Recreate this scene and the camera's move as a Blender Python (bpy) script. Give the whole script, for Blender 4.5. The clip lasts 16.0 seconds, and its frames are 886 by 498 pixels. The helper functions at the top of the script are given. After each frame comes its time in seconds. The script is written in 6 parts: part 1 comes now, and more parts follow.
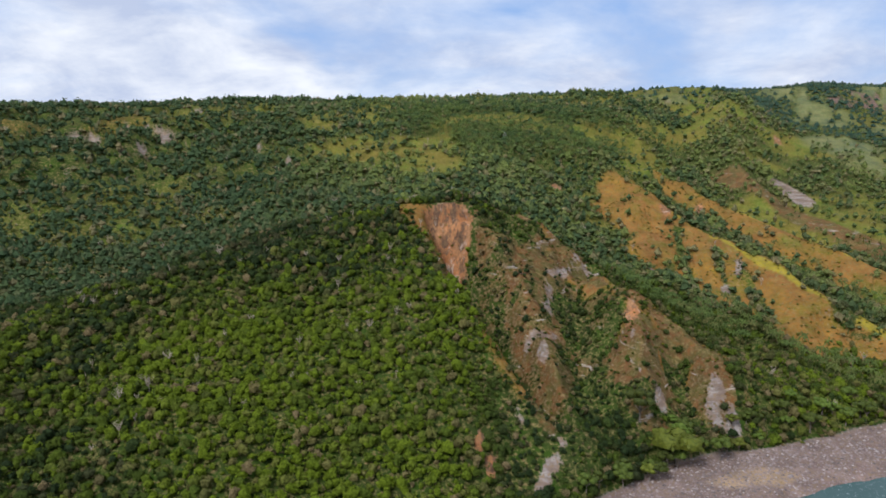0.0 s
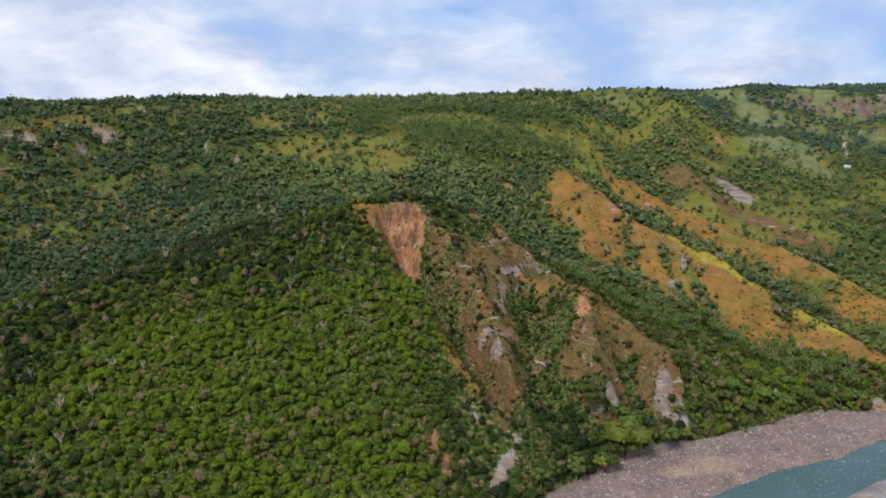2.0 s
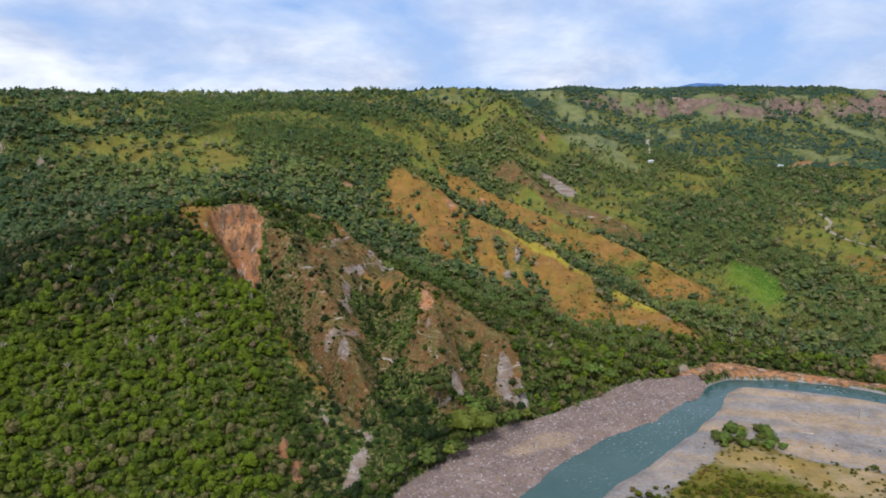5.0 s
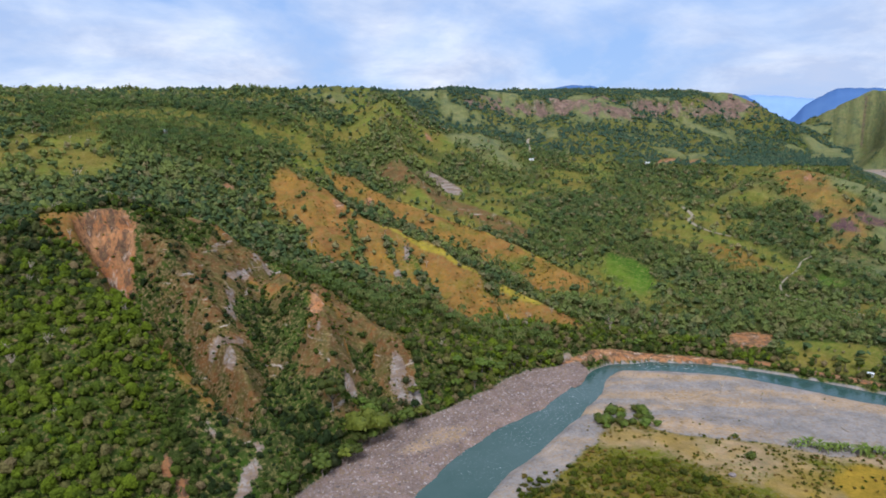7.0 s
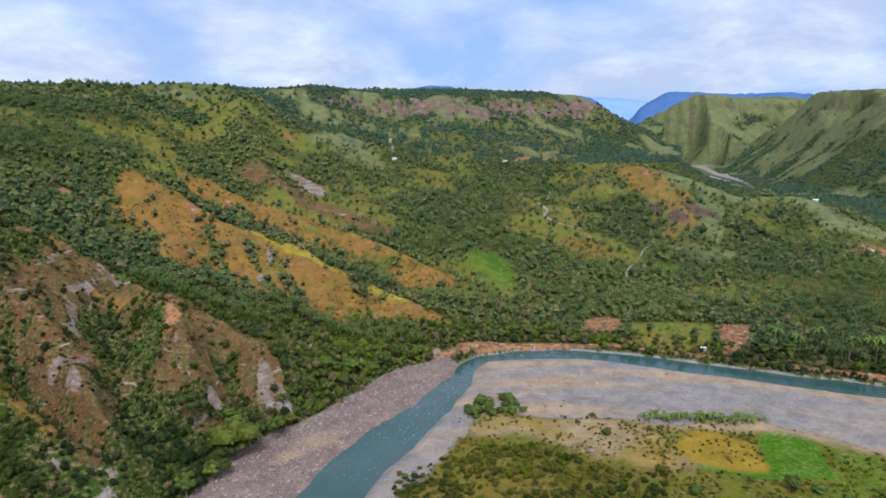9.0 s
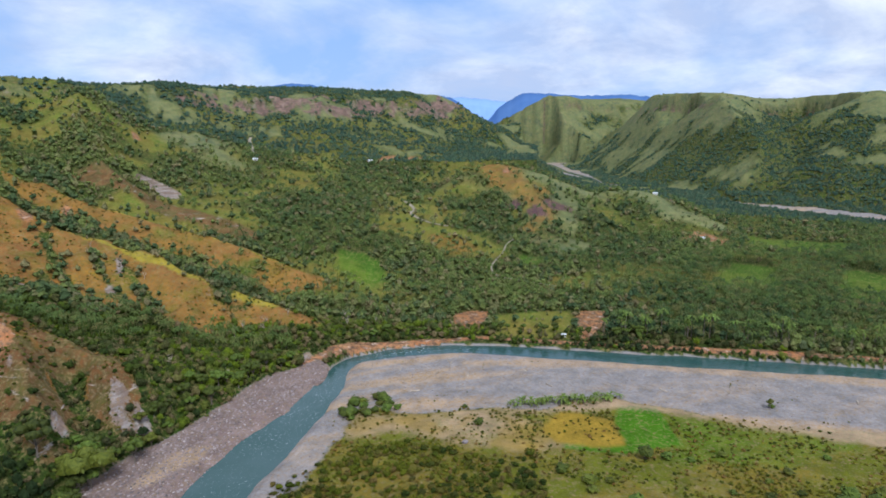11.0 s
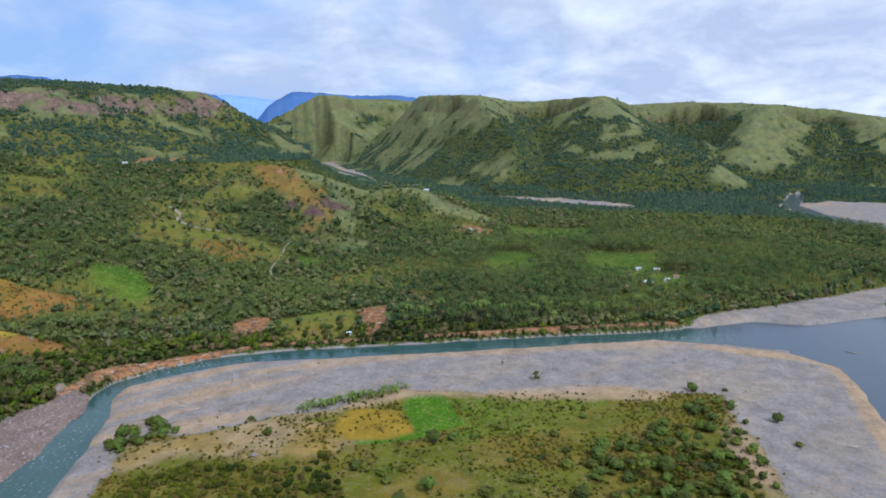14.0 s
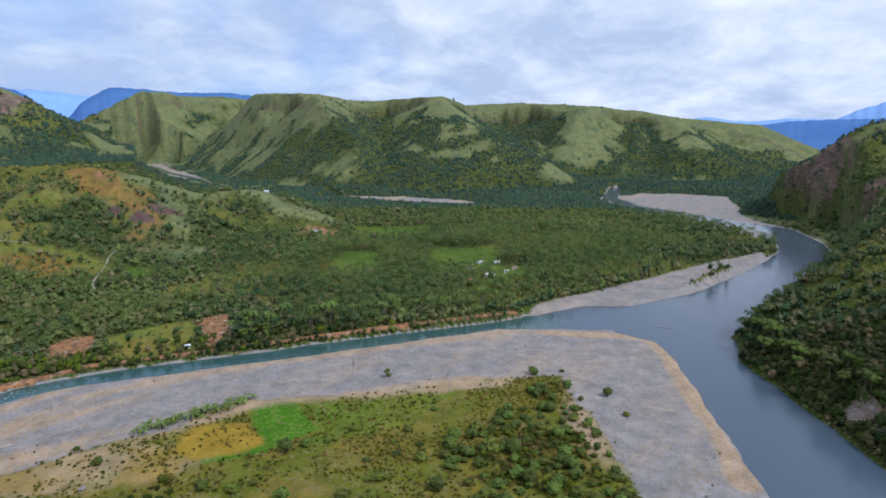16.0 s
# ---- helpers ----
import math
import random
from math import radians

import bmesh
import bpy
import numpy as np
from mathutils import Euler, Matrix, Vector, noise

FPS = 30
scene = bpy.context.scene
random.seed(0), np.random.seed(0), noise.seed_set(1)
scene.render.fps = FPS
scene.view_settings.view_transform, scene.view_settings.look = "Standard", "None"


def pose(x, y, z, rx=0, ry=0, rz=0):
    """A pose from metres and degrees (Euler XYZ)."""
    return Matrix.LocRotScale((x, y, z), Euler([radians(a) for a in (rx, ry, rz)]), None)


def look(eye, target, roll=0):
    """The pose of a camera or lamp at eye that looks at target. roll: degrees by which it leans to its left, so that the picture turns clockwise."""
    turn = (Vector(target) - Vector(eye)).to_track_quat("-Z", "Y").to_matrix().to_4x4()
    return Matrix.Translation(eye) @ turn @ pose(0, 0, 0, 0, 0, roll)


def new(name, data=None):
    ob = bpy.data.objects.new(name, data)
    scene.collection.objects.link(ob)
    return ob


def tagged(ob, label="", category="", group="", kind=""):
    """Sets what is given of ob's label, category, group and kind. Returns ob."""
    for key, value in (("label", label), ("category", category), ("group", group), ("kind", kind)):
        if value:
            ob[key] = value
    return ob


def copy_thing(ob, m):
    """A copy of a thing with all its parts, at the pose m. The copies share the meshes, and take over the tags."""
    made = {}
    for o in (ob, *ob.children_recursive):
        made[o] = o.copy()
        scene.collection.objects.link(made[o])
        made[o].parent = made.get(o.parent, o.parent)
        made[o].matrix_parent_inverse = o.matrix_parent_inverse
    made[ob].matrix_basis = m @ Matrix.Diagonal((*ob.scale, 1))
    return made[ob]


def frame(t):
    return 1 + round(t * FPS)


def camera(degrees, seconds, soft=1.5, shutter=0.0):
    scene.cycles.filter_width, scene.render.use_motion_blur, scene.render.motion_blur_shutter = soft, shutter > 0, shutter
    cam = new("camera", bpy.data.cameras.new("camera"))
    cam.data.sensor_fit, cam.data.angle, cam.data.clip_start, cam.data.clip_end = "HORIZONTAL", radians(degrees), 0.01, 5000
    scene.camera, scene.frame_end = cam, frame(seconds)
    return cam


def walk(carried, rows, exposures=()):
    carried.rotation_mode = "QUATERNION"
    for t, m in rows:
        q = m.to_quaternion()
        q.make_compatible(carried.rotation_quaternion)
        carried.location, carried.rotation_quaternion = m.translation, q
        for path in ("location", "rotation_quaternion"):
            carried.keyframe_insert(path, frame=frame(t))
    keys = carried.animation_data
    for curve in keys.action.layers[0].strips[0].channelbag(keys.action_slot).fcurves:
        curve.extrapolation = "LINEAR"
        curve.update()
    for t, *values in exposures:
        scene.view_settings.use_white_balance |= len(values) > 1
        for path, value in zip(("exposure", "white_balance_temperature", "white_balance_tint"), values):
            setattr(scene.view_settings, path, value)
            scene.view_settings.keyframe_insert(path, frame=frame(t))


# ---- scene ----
cam = camera(69.37, 16.0, soft=1.75)
PATH = [
    (0.0, pose(0, 0, 150, 80.11, 0.09, 1.35)),
    (0.5, pose(0, 0, 150, 80.11, 0.06, 1.02)),
    (1.0, pose(0, 0, 150, 80.08, 0.07, 0.43)),
    (1.5, pose(0, 0, 150, 80.06, 0.03, -0.81)),
    (2.0, pose(0, 0, 150, 80.05, 0.06, -2.88)),
    (2.5, pose(0, 0, 150, 80.01, 0.10, -6.15)),
    (3.0, pose(0, 0, 150, 79.98, 0.11, -9.61)),
    (5.5, pose(0, 0, 150, 79.86, 0.16, -19.07)),
    (6.0, pose(0, 0, 150, 79.84, 0.16, -21.56)),
    (6.5, pose(0, 0, 150, 79.83, 0.17, -24.16)),
    (7.0, pose(0, 0, 150, 79.81, 0.18, -27.18)),
    (7.5, pose(0, 0, 150, 79.78, 0.16, -30.35)),
    (8.0, pose(0, 0, 150, 79.76, 0.19, -33.46)),
    (8.5, pose(0, 0, 150, 79.73, 0.18, -36.37)),
    (9.0, pose(0, 0, 150, 79.72, 0.16, -39.27)),
    (11.5, pose(0, 0, 150, 79.60, 0.19, -54.28)),
    (12.0, pose(0, 0, 150, 79.59, 0.20, -57.44)),
    (12.5, pose(0, 0, 150, 79.58, 0.19, -60.71)),
    (13.0, pose(0, 0, 150, 79.56, 0.17, -64.05)),
    (13.5, pose(0, 0, 150, 79.54, 0.16, -67.50)),
    (14.0, pose(0, 0, 150, 79.52, 0.13, -71.01)),
    (14.5, pose(0, 0, 150, 79.49, 0.13, -74.50)),
    (15.0, pose(0, 0, 150, 79.49, 0.13, -77.99)),
    (15.5, pose(0, 0, 150, 79.48, 0.14, -81.48)),
    (16.0, pose(0, 0, 150, 79.44, 0.10, -84.95)),
]
walk(cam, PATH, exposures=((0.0, -0.18, 6050, 10), (6.0, -0.10, 5950, 10), (11.5, -0.12, 5650, 9), (16.0, -0.23, 5520, 9)))

# ---- daylight ----
SUN_AZ, SUN_EL = 216.0, 48.0
world = bpy.data.worlds.new("cloudy_sky")
scene.world = world
world.use_nodes = True
wn, wl = world.node_tree.nodes, world.node_tree.links
wn.clear()


def wnode(kind, **props):
    n = wn.new(kind)
    for k, v in props.items():
        if k == "loc":
            continue
        n.inputs[k].default_value = v
    return n


w_out = wn.new("ShaderNodeOutputWorld")
w_bg = wn.new("ShaderNodeBackground")
w_sky = wn.new("ShaderNodeTexSky")
w_sky.sky_type, w_sky.sun_disc = "NISHITA", False
w_sky.sun_elevation, w_sky.sun_rotation = radians(SUN_EL), radians(SUN_AZ)
w_sky.air_density, w_sky.dust_density, w_sky.ozone_density = 1.0, 1.0, 2.0
w_bg.inputs["Strength"].default_value = 0.13
w_co = wn.new("ShaderNodeTexCoord")
# clouds thin out upwards: the direction is flattened onto a high layer
w_sep = wn.new("ShaderNodeSeparateXYZ")
w_up = wn.new("ShaderNodeMath")
w_up.operation = "MAXIMUM"
w_up.inputs[1].default_value = 0.0
w_add = wn.new("ShaderNodeMath")
w_add.operation = "ADD"
w_add.inputs[1].default_value = 0.34
w_div = wn.new("ShaderNodeVectorMath")
w_div.operation = "DIVIDE"
w_cmb = wn.new("ShaderNodeCombineXYZ")
w_n1 = wnode("ShaderNodeTexNoise", Scale=1.15, Detail=9.0, Roughness=0.55, Distortion=0.35)
w_n2 = wnode("ShaderNodeTexNoise", Scale=2.6, Detail=9.0, Roughness=0.6, Distortion=0.25)
w_r1 = wn.new("ShaderNodeValToRGB")
w_r1.color_ramp.elements[0].position, w_r1.color_ramp.elements[1].position = 0.37, 0.57
w_r2 = wn.new("ShaderNodeValToRGB")
w_r2.color_ramp.elements[0].position, w_r2.color_ramp.elements[1].position = 0.38, 0.66
w_r2.color_ramp.elements[0].color = (4.9, 5.4, 6.7, 1)
w_r2.color_ramp.elements[1].color = (8.5, 8.5, 8.6, 1)
w_blue = wn.new("ShaderNodeMix")
w_blue.data_type = "RGBA"
w_blue.inputs[0].default_value = 0.78
w_blue.inputs[7].default_value = (3.1, 4.5, 7.4, 1)
w_mix = wn.new("ShaderNodeMix")
w_mix.data_type = "RGBA"
wl.new(w_co.outputs["Generated"], w_sep.inputs[0])
wl.new(w_sep.outputs["Z"], w_up.inputs[0])
wl.new(w_up.outputs[0], w_add.inputs[0])
for axis in ("X", "Y", "Z"):
    wl.new(w_add.outputs[0], w_cmb.inputs[axis])
wl.new(w_co.outputs["Generated"], w_div.inputs[0])
wl.new(w_cmb.outputs[0], w_div.inputs[1])
wl.new(w_div.outputs[0], w_n1.inputs["Vector"])
wl.new(w_div.outputs[0], w_n2.inputs["Vector"])
# a clearer stretch of sky over the plateau
w_dot = wn.new("ShaderNodeVectorMath")
w_dot.operation = "DOT_PRODUCT"
w_dot.inputs[1].default_value = (math.sin(radians(42)), math.cos(radians(42)), 0.0)
w_clear = wn.new("ShaderNodeMapRange")
w_clear.inputs[1].default_value, w_clear.inputs[2].default_value = 0.80, 1.0
w_clear.inputs[3].default_value, w_clear.inputs[4].default_value = -0.05, 0.08
w_sub = wn.new("ShaderNodeMath")
w_sub.operation = "SUBTRACT"
wl.new(w_co.outputs["Generated"], w_dot.inputs[0])
wl.new(w_dot.outputs["Value"], w_clear.inputs[0])
wl.new(w_n1.outputs["Fac"], w_sub.inputs[0])
wl.new(w_clear.outputs[0], w_sub.inputs[1])
wl.new(w_sub.outputs[0], w_r1.inputs[0])
wl.new(w_n2.outputs["Fac"], w_r2.inputs[0])
wl.new(w_sky.outputs[0], w_blue.inputs[6])
wl.new(w_r1.outputs[0], w_mix.inputs[0])
wl.new(w_blue.outputs[2], w_mix.inputs[6])
wl.new(w_r2.outputs[0], w_mix.inputs[7])
wl.new(w_mix.outputs[2], w_bg.inputs["Color"])
wl.new(w_bg.outputs[0], w_out.inputs[0])

sun = new("sun", bpy.data.lights.new("sun", "SUN"))
sun.data.energy, sun.data.angle, sun.data.color = 3.4, radians(16), (1.0, 0.975, 0.94)
sun.matrix_basis = look((0, 0, 900), (-900 * math.cos(radians(SUN_EL)) * math.sin(radians(SUN_AZ)),
                                      -900 * math.cos(radians(SUN_EL)) * math.cos(radians(SUN_AZ)),
                                      900 - 900 * math.sin(radians(SUN_EL))))

# ---- numeric noise and plan geometry ----
rng = np.random.default_rng(7)
PERM = rng.random((256, 256))


def vnoise(x, y):
    """Smooth value noise of unit cell size, 0 to 1."""
    xi, yi = np.floor(x).astype(int), np.floor(y).astype(int)
    u, v = x - xi, y - yi
    u, v = u * u * (3 - 2 * u), v * v * (3 - 2 * v)
    g = lambda a, b: PERM[a & 255, b & 255]
    return (g(xi, yi) * (1 - u) + g(xi + 1, yi) * u) * (1 - v) + (g(xi, yi + 1) * (1 - u) + g(xi + 1, yi + 1) * u) * v


def fbm(x, y, size, octaves=4, gain=0.5):
    total, amp, norm = 0, 1.0, 0.0
    for k in range(octaves):
        f = 2.03 ** k / size
        total = total + amp * vnoise(x * f + 17.3 * k, y * f + 5.1 * k)
        norm += amp
        amp *= gain
    return total / norm * 2 - 1


def smax(a, b, k):
    return 0.5 * (a + b + np.sqrt((a - b) ** 2 + k * k))


def smin(a, b, k):
    return 0.5 * (a + b - np.sqrt((a - b) ** 2 + k * k))


def polar(points):
    return [(r * math.sin(radians(a)), r * math.cos(radians(a)), z) for a, r, z in points]


def along(pts, x, y):
    """Distance to a polyline in plan, the third value interpolated along it, and the side (+1 to the right of its way)."""
    best = np.full(np.shape(x), 1e9)
    val, side = np.zeros(np.shape(x)), np.ones(np.shape(x))
    for (x0, y0, z0), (x1, y1, z1) in zip(pts[:-1], pts[1:]):
        dx, dy = x1 - x0, y1 - y0
        s = np.clip(((x - x0) * dx + (y - y0) * dy) / (dx * dx + dy * dy), 0, 1)
        px, py = x - x0 - s * dx, y - y0 - s * dy
        dist = np.hypot(px, py)
        near = dist < best
        best = np.where(near, dist, best)
        val = np.where(near, z0 + s * (z1 - z0), val)
        side = np.where(near, np.sign(px * dy - py * dx + 1e-9), side)
    return best, val, side


def crest(pts, x, y, fall):
    """Highest of fall(dist, z) over the pieces of a spine."""
    best = None
    for piece in zip(pts[:-1], pts[1:]):
        dist, z, _ = along(piece, x, y)
        h = fall(dist, z)
        best = h if best is None else np.maximum(best, h)
    return best


def inside(pts, x, y):
    """Signed distance to a closed outline in plan, positive inside."""
    odd = np.zeros(np.shape(x), bool)
    for (x0, y0), (x1, y1) in zip(pts, pts[1:] + pts[:1]):
        cross = (y0 > y) != (y1 > y)
        xs = x0 + (y - y0) / (y1 - y0 + 1e-9) * (x1 - x0)
        odd ^= cross & (x < xs)
    loop = [(a, b, 0) for a, b in pts + pts[:1]]
    dist = along(loop, x, y)[0]
    return np.where(odd, dist, -dist)


# ---- relief: cross-sections of the valley, spurs, gullies, channels ----
SECTIONS = []


def section(az, *rz):
    SECTIONS.append((az, [r for r, _ in rz], [z for _, z in rz]))


section(-180, (0, 3), (150, 3), (400, 40), (900, 150), (5000, 160))
section(-100, (0, 3), (150, 2), (300, 20), (900, 150), (5000, 170))
section(-55, (0, 3), (200, 2), (280, 8), (360, 40), (600, 90), (900, 178), (1300, 195), (5000, 195))
section(-38, (0, 3), (230, 2), (285, 8), (350, 36), (450, 40), (900, 183), (1100, 190), (5000, 190))
section(-30, (0, 3), (225, 2), (260, 8), (390, 48), (480, 58), (930, 190), (1150, 197), (5000, 200))
section(-15, (0, 3), (215, 1), (240, 8), (330, 44), (480, 98), (900, 186), (1050, 207), (1500, 212), (5000, 212))
section(0, (0, 3), (215, 1), (238, 6), (330, 40), (480, 100), (760, 158), (1100, 213), (1500, 218), (5000, 218))
section(12, (0, 3), (215, 1), (240, 4), (300, 22), (420, 50), (530, 85), (620, 118), (1100, 219), (1500, 224), (5000, 224))
section(20, (0, 3), (230, 1), (275, 4), (390, 26), (520, 52), (640, 102), (800, 138), (1150, 228), (1500, 232), (5000, 232))
section(28, (0, 3), (300, 1), (345, 5), (420, 14), (520, 24), (650, 45), (850, 84), (1280, 182), (1420, 238), (1600, 250), (5000, 252))
section(38, (0, 3), (395, 1), (425, 6), (480, 15), (640, 32), (1000, 92), (1250, 133), (1480, 184), (1520, 222), (1750, 256), (5000, 256))
section(48, (0, 3), (440, 2), (470, 5), (565, 14), (800, 46), (1150, 86), (1400, 135), (1600, 178), (1640, 222), (1800, 254), (2300, 254), (2600, 150), (5000, 150))
section(53, (0, 3), (440, 2), (470, 5), (600, 12), (800, 40), (1150, 78), (1500, 112), (1720, 150), (1800, 150), (2000, 60), (2500, 20), (5000, 60))
section(57, (0, 3), (440, 2), (470, 5), (600, 10), (800, 30), (1150, 50), (1500, 50), (1700, 40), (2000, 8), (2600, 4), (5000, 10))
section(62, (0, 3), (440, 2), (470, 5), (640, 9), (900, 24), (1100, 26), (1500, 10), (2000, 3), (2700, 2), (5000, 6))
section(70, (0, 3), (440, 2), (470, 4), (700, 7), (1000, 12), (1400, 4), (1700, 12), (5000, 60))
section(80, (0, 3), (440, 2), (470, 4), (1000, 5), (1500, 3), (1800, 16), (5000, 60))
section(95, (0, 3), (440, 2), (520, 4), (1200, 4), (1700, 3), (2200, 10), (5000, 40))
section(110, (0, 3), (300, 1), (700, 2), (1600, 2), (2200, 4), (5000, 30))
section(120, (0, 3), (300, 2), (500, 30), (900, 60), (2500, 20), (5000, 30))
section(140, (0, 3), (200, 2), (320, 12), (600, 90), (1200, 180), (5000, 180))
section(180, (0, 3), (150, 3), (400, 40), (900, 150), (5000, 160))


def base_height(az, r):
    zs = np.stack([np.interp(r, rr, zz) for _, rr, zz in SECTIONS], -1)
    knots = np.array([a for a, _, _ in SECTIONS], float)
    i = np.clip(np.searchsorted(knots, az) - 1, 0, len(knots) - 2)
    f = np.clip((az - knots[i]) / (knots[i + 1] - knots[i]), 0, 1)
    f = f * f * (3 - 2 * f)
    pick = lambda j: np.take_along_axis(zs, j[..., None], -1)[..., 0]
    return pick(i) * (1 - f) + pick(i + 1) * f


# spine (bearing, range, height), side slope, crest rounding
RIDGES = [
    (polar([(3.0, 448, 101), (0.8, 444, 106), (-1.0, 442, 108), (-4.1, 434, 106), (-10.6, 440, 102), (-17.9, 440, 101), (-23.5, 415, 84), (-30, 395, 67), (-37.1, 370, 53), (-44, 340, 46)]), 0.50, 14),
    (polar([(-3.9, 428, 100), (-0.5, 380, 49), (3.1, 345, 39), (6.4, 300, 25), (9.2, 270, 17)]), 0.62, 8),
    (polar([(6.8, 470, 94), (11.6, 430, 70), (15.1, 400, 55), (18.1, 380, 43), (21.9, 360, 36), (24.3, 335, 22)]), 0.75, 5),
    (polar([(9.6, 440, 75), (7.6, 400, 70), (6.2, 370, 57), (8.3, 330, 45), (8.6, 312, 38)]), 1.1, 4),
    (polar([(13.5, 412, 60), (15.2, 375, 45), (16.8, 340, 34), (18.9, 312, 28)]), 1.0, 4),
    (polar([(19.5, 372, 41), (21.9, 352, 37), (23.9, 325, 27)]), 1.0, 4),
    (polar([(17.6, 612, 119), (18.2, 600, 118), (22.7, 570, 75), (26.4, 540, 56), (29.8, 515, 38), (35.9, 480, 23), (39.5, 455, 14)]), 0.62, 5),
    (polar([(18.2, 600, 117), (17.0, 560, 76), (17.4, 520, 42)]), 0.8, 6),
    (polar([(20.5, 690, 96), (25.1, 660, 74), (29.9, 640, 63), (34.9, 600, 46), (38.5, 575, 37), (42.1, 540, 18)]), 0.6, 8),
    (polar([(22.0, 870, 110), (22.9, 850, 98), (27.6, 820, 75), (32.4, 760, 42), (36.0, 720, 26)]), 0.55, 8),
    (polar([(26.0, 1420, 225), (26.9, 1380, 202), (28.3, 1250, 160), (32.1, 1050, 102)]), 0.6, 10),
    (polar([(32.7, 1510, 190), (34.0, 1420, 160), (36.6, 1250, 121)]), 0.55, 10),
    (polar([(39.5, 1560, 200), (42.6, 1350, 135), (47.5, 1250, 110)]), 0.5, 10),
    (polar([(45.0, 1640, 210), (48.0, 1500, 150), (51.5, 1420, 105)]), 0.5, 10),
    (polar([(48.0, 1850, 250), (50.6, 1800, 244), (52.7, 1750, 172), (56.1, 1700, 79), (58.0, 1680, 30)]), 0.6, 14),
    (polar([(52.5, 980, 74), (56.0, 1000, 101), (57.5, 980, 85), (61.5, 960, 60), (68.0, 1050, 56), (71.5, 1000, 34), (74, 980, 14)]), 0.42, 22),
    (polar([(56.0, 1000, 100), (58.5, 900, 58), (60.5, 780, 25)]), 0.4, 14),
    (polar([(73.9, 2150, 254), (73.6, 2000, 228), (73.2, 1850, 153), (71.4, 1700, 52), (70.5, 1620, 12)]), 0.55, 14),
    (polar([(67.9, 2680, 285), (66.6, 2660, 268), (65.4, 2640, 205), (64.2, 2610, 125), (63.2, 2590, 50)]), 0.55, 14),
    (polar([(84.6, 2050, 243), (86.4, 1850, 172), (88.9, 1750, 124), (92.0, 1700, 84), (94.0, 1680, 30)]), 0.5, 14),
    (polar([(78.0, 1950, 150), (77.6, 1800, 90), (78.0, 1650, 30)]), 0.5, 14),
    (polar([(70.0, 2250, 190), (68.0, 2050, 110), (66.5, 1900, 40), (66.0, 1800, 10)]), 0.5, 14),
    (polar([(60.4, 3500, 330), (59.7, 3450, 300), (58.3, 3400, 222), (56.5, 3350, 150), (54.6, 3300, 125), (53.0, 3250, 50)]), 0.5, 16),
    (polar([(63.0, 3450, 270), (62.2, 3300, 160), (61.3, 3120, 30)]), 0.5, 14),
    (polar([(96.9, 2280, 222), (96.2, 2130, 130), (95.6, 2000, 65), (94.7, 1900, 8)]), 0.55, 14),
    (polar([(104.3, 2320, 180), (105.5, 2200, 130), (107.1, 2100, 81), (109.8, 2000, 15)]), 0.5, 14),
    (polar([(101.0, 2280, 170), (101.5, 2120, 80), (101.5, 2000, 15)]), 0.5, 14),
    (polar([(109.0, 2900, 150), (111.0, 2750, 90), (112.5, 2600, 30)]), 0.45, 14),
    (polar([(124.0, 1350, 215), (119.1, 1200, 158), (116.3, 1150, 107), (113.1, 1150, 57), (109.5, 1230, 12)]), 0.62, 10),
    (polar([(117.5, 1170, 125), (117.2, 1080, 90), (116.6, 1010, 40)]), 0.8, 6),
    (polar([(124.0, 640, 120), (119.9, 600, 77), (115.9, 560, 48), (111.8, 520, 20)]), 0.50, 16),
    (polar([(128.0, 480, 70), (122.0, 400, 30), (119.0, 370, 12)]), 0.5, 14),
    ([(300, -206, 12), (360, -190, 12), (420, -182, 13), (470, -196, 15), (520, -232, 15), (580, -268, 12), (660, -335, 12), (740, -385, 10)], 0.7, 5),
]

# tablelands: rim in plan, crests of the rolling top, height of the rim by bearing, cliff, foot height, reach of the slope below
MASSIFS = []


def tableland(*spec):
    MASSIFS.append(spec)


tableland([(68.2, 2700), (70.0, 2500), (71.5, 2430), (73.0, 2190), (73.9, 2110), (75.2, 2165), (76.5, 2210), (78.0, 2340), (80.0, 2390), (82.0, 2310), (83.6, 2120), (84.8, 2060), (86.0, 2150),
           (87.5, 2460), (90.0, 2560), (93.0, 2520), (95.0, 2390), (96.3, 2265), (97.3, 2230), (98.3, 2290), (99.5, 2430), (101.5, 2470), (103.0, 2390), (104.2, 2300), (105.0, 2340),
           (105.5, 2700), (98.0, 3100), (90.0, 3200), (80.0, 3050), (72.0, 3050), (68.5, 2920)],
          [(68.2, 2790, 292), (71.2, 2520, 276), (74.1, 2270, 262), (76.0, 2400, 252), (79.1, 2470, 248), (84.4, 2180, 252), (86.2, 2700, 238), (90.7, 2660, 248), (95.5, 2480, 236), (97.4, 2400, 226), (101.6, 2560, 212), (104.2, 2430, 188)],
          [(68, 258), (70, 238), (72, 216), (74, 208), (80, 204), (85, 206), (90, 190), (96, 186), (100, 178), (104, 160)], 20, 10, 420)
tableland([(59.9, 3400), (60.6, 3330), (61.4, 3340), (62.5, 3440), (63.4, 3380), (64.5, 3470), (66.0, 3440), (69.5, 3560), (70.0, 3950), (60.3, 4000)],
          [(60.8, 3420, 322), (61.6, 3450, 326), (63.0, 3560, 312), (66.5, 3600, 318), (69.0, 3600, 300)],
          [(59, 292), (61, 296), (63, 282), (69, 280)], 36, 12, 440)
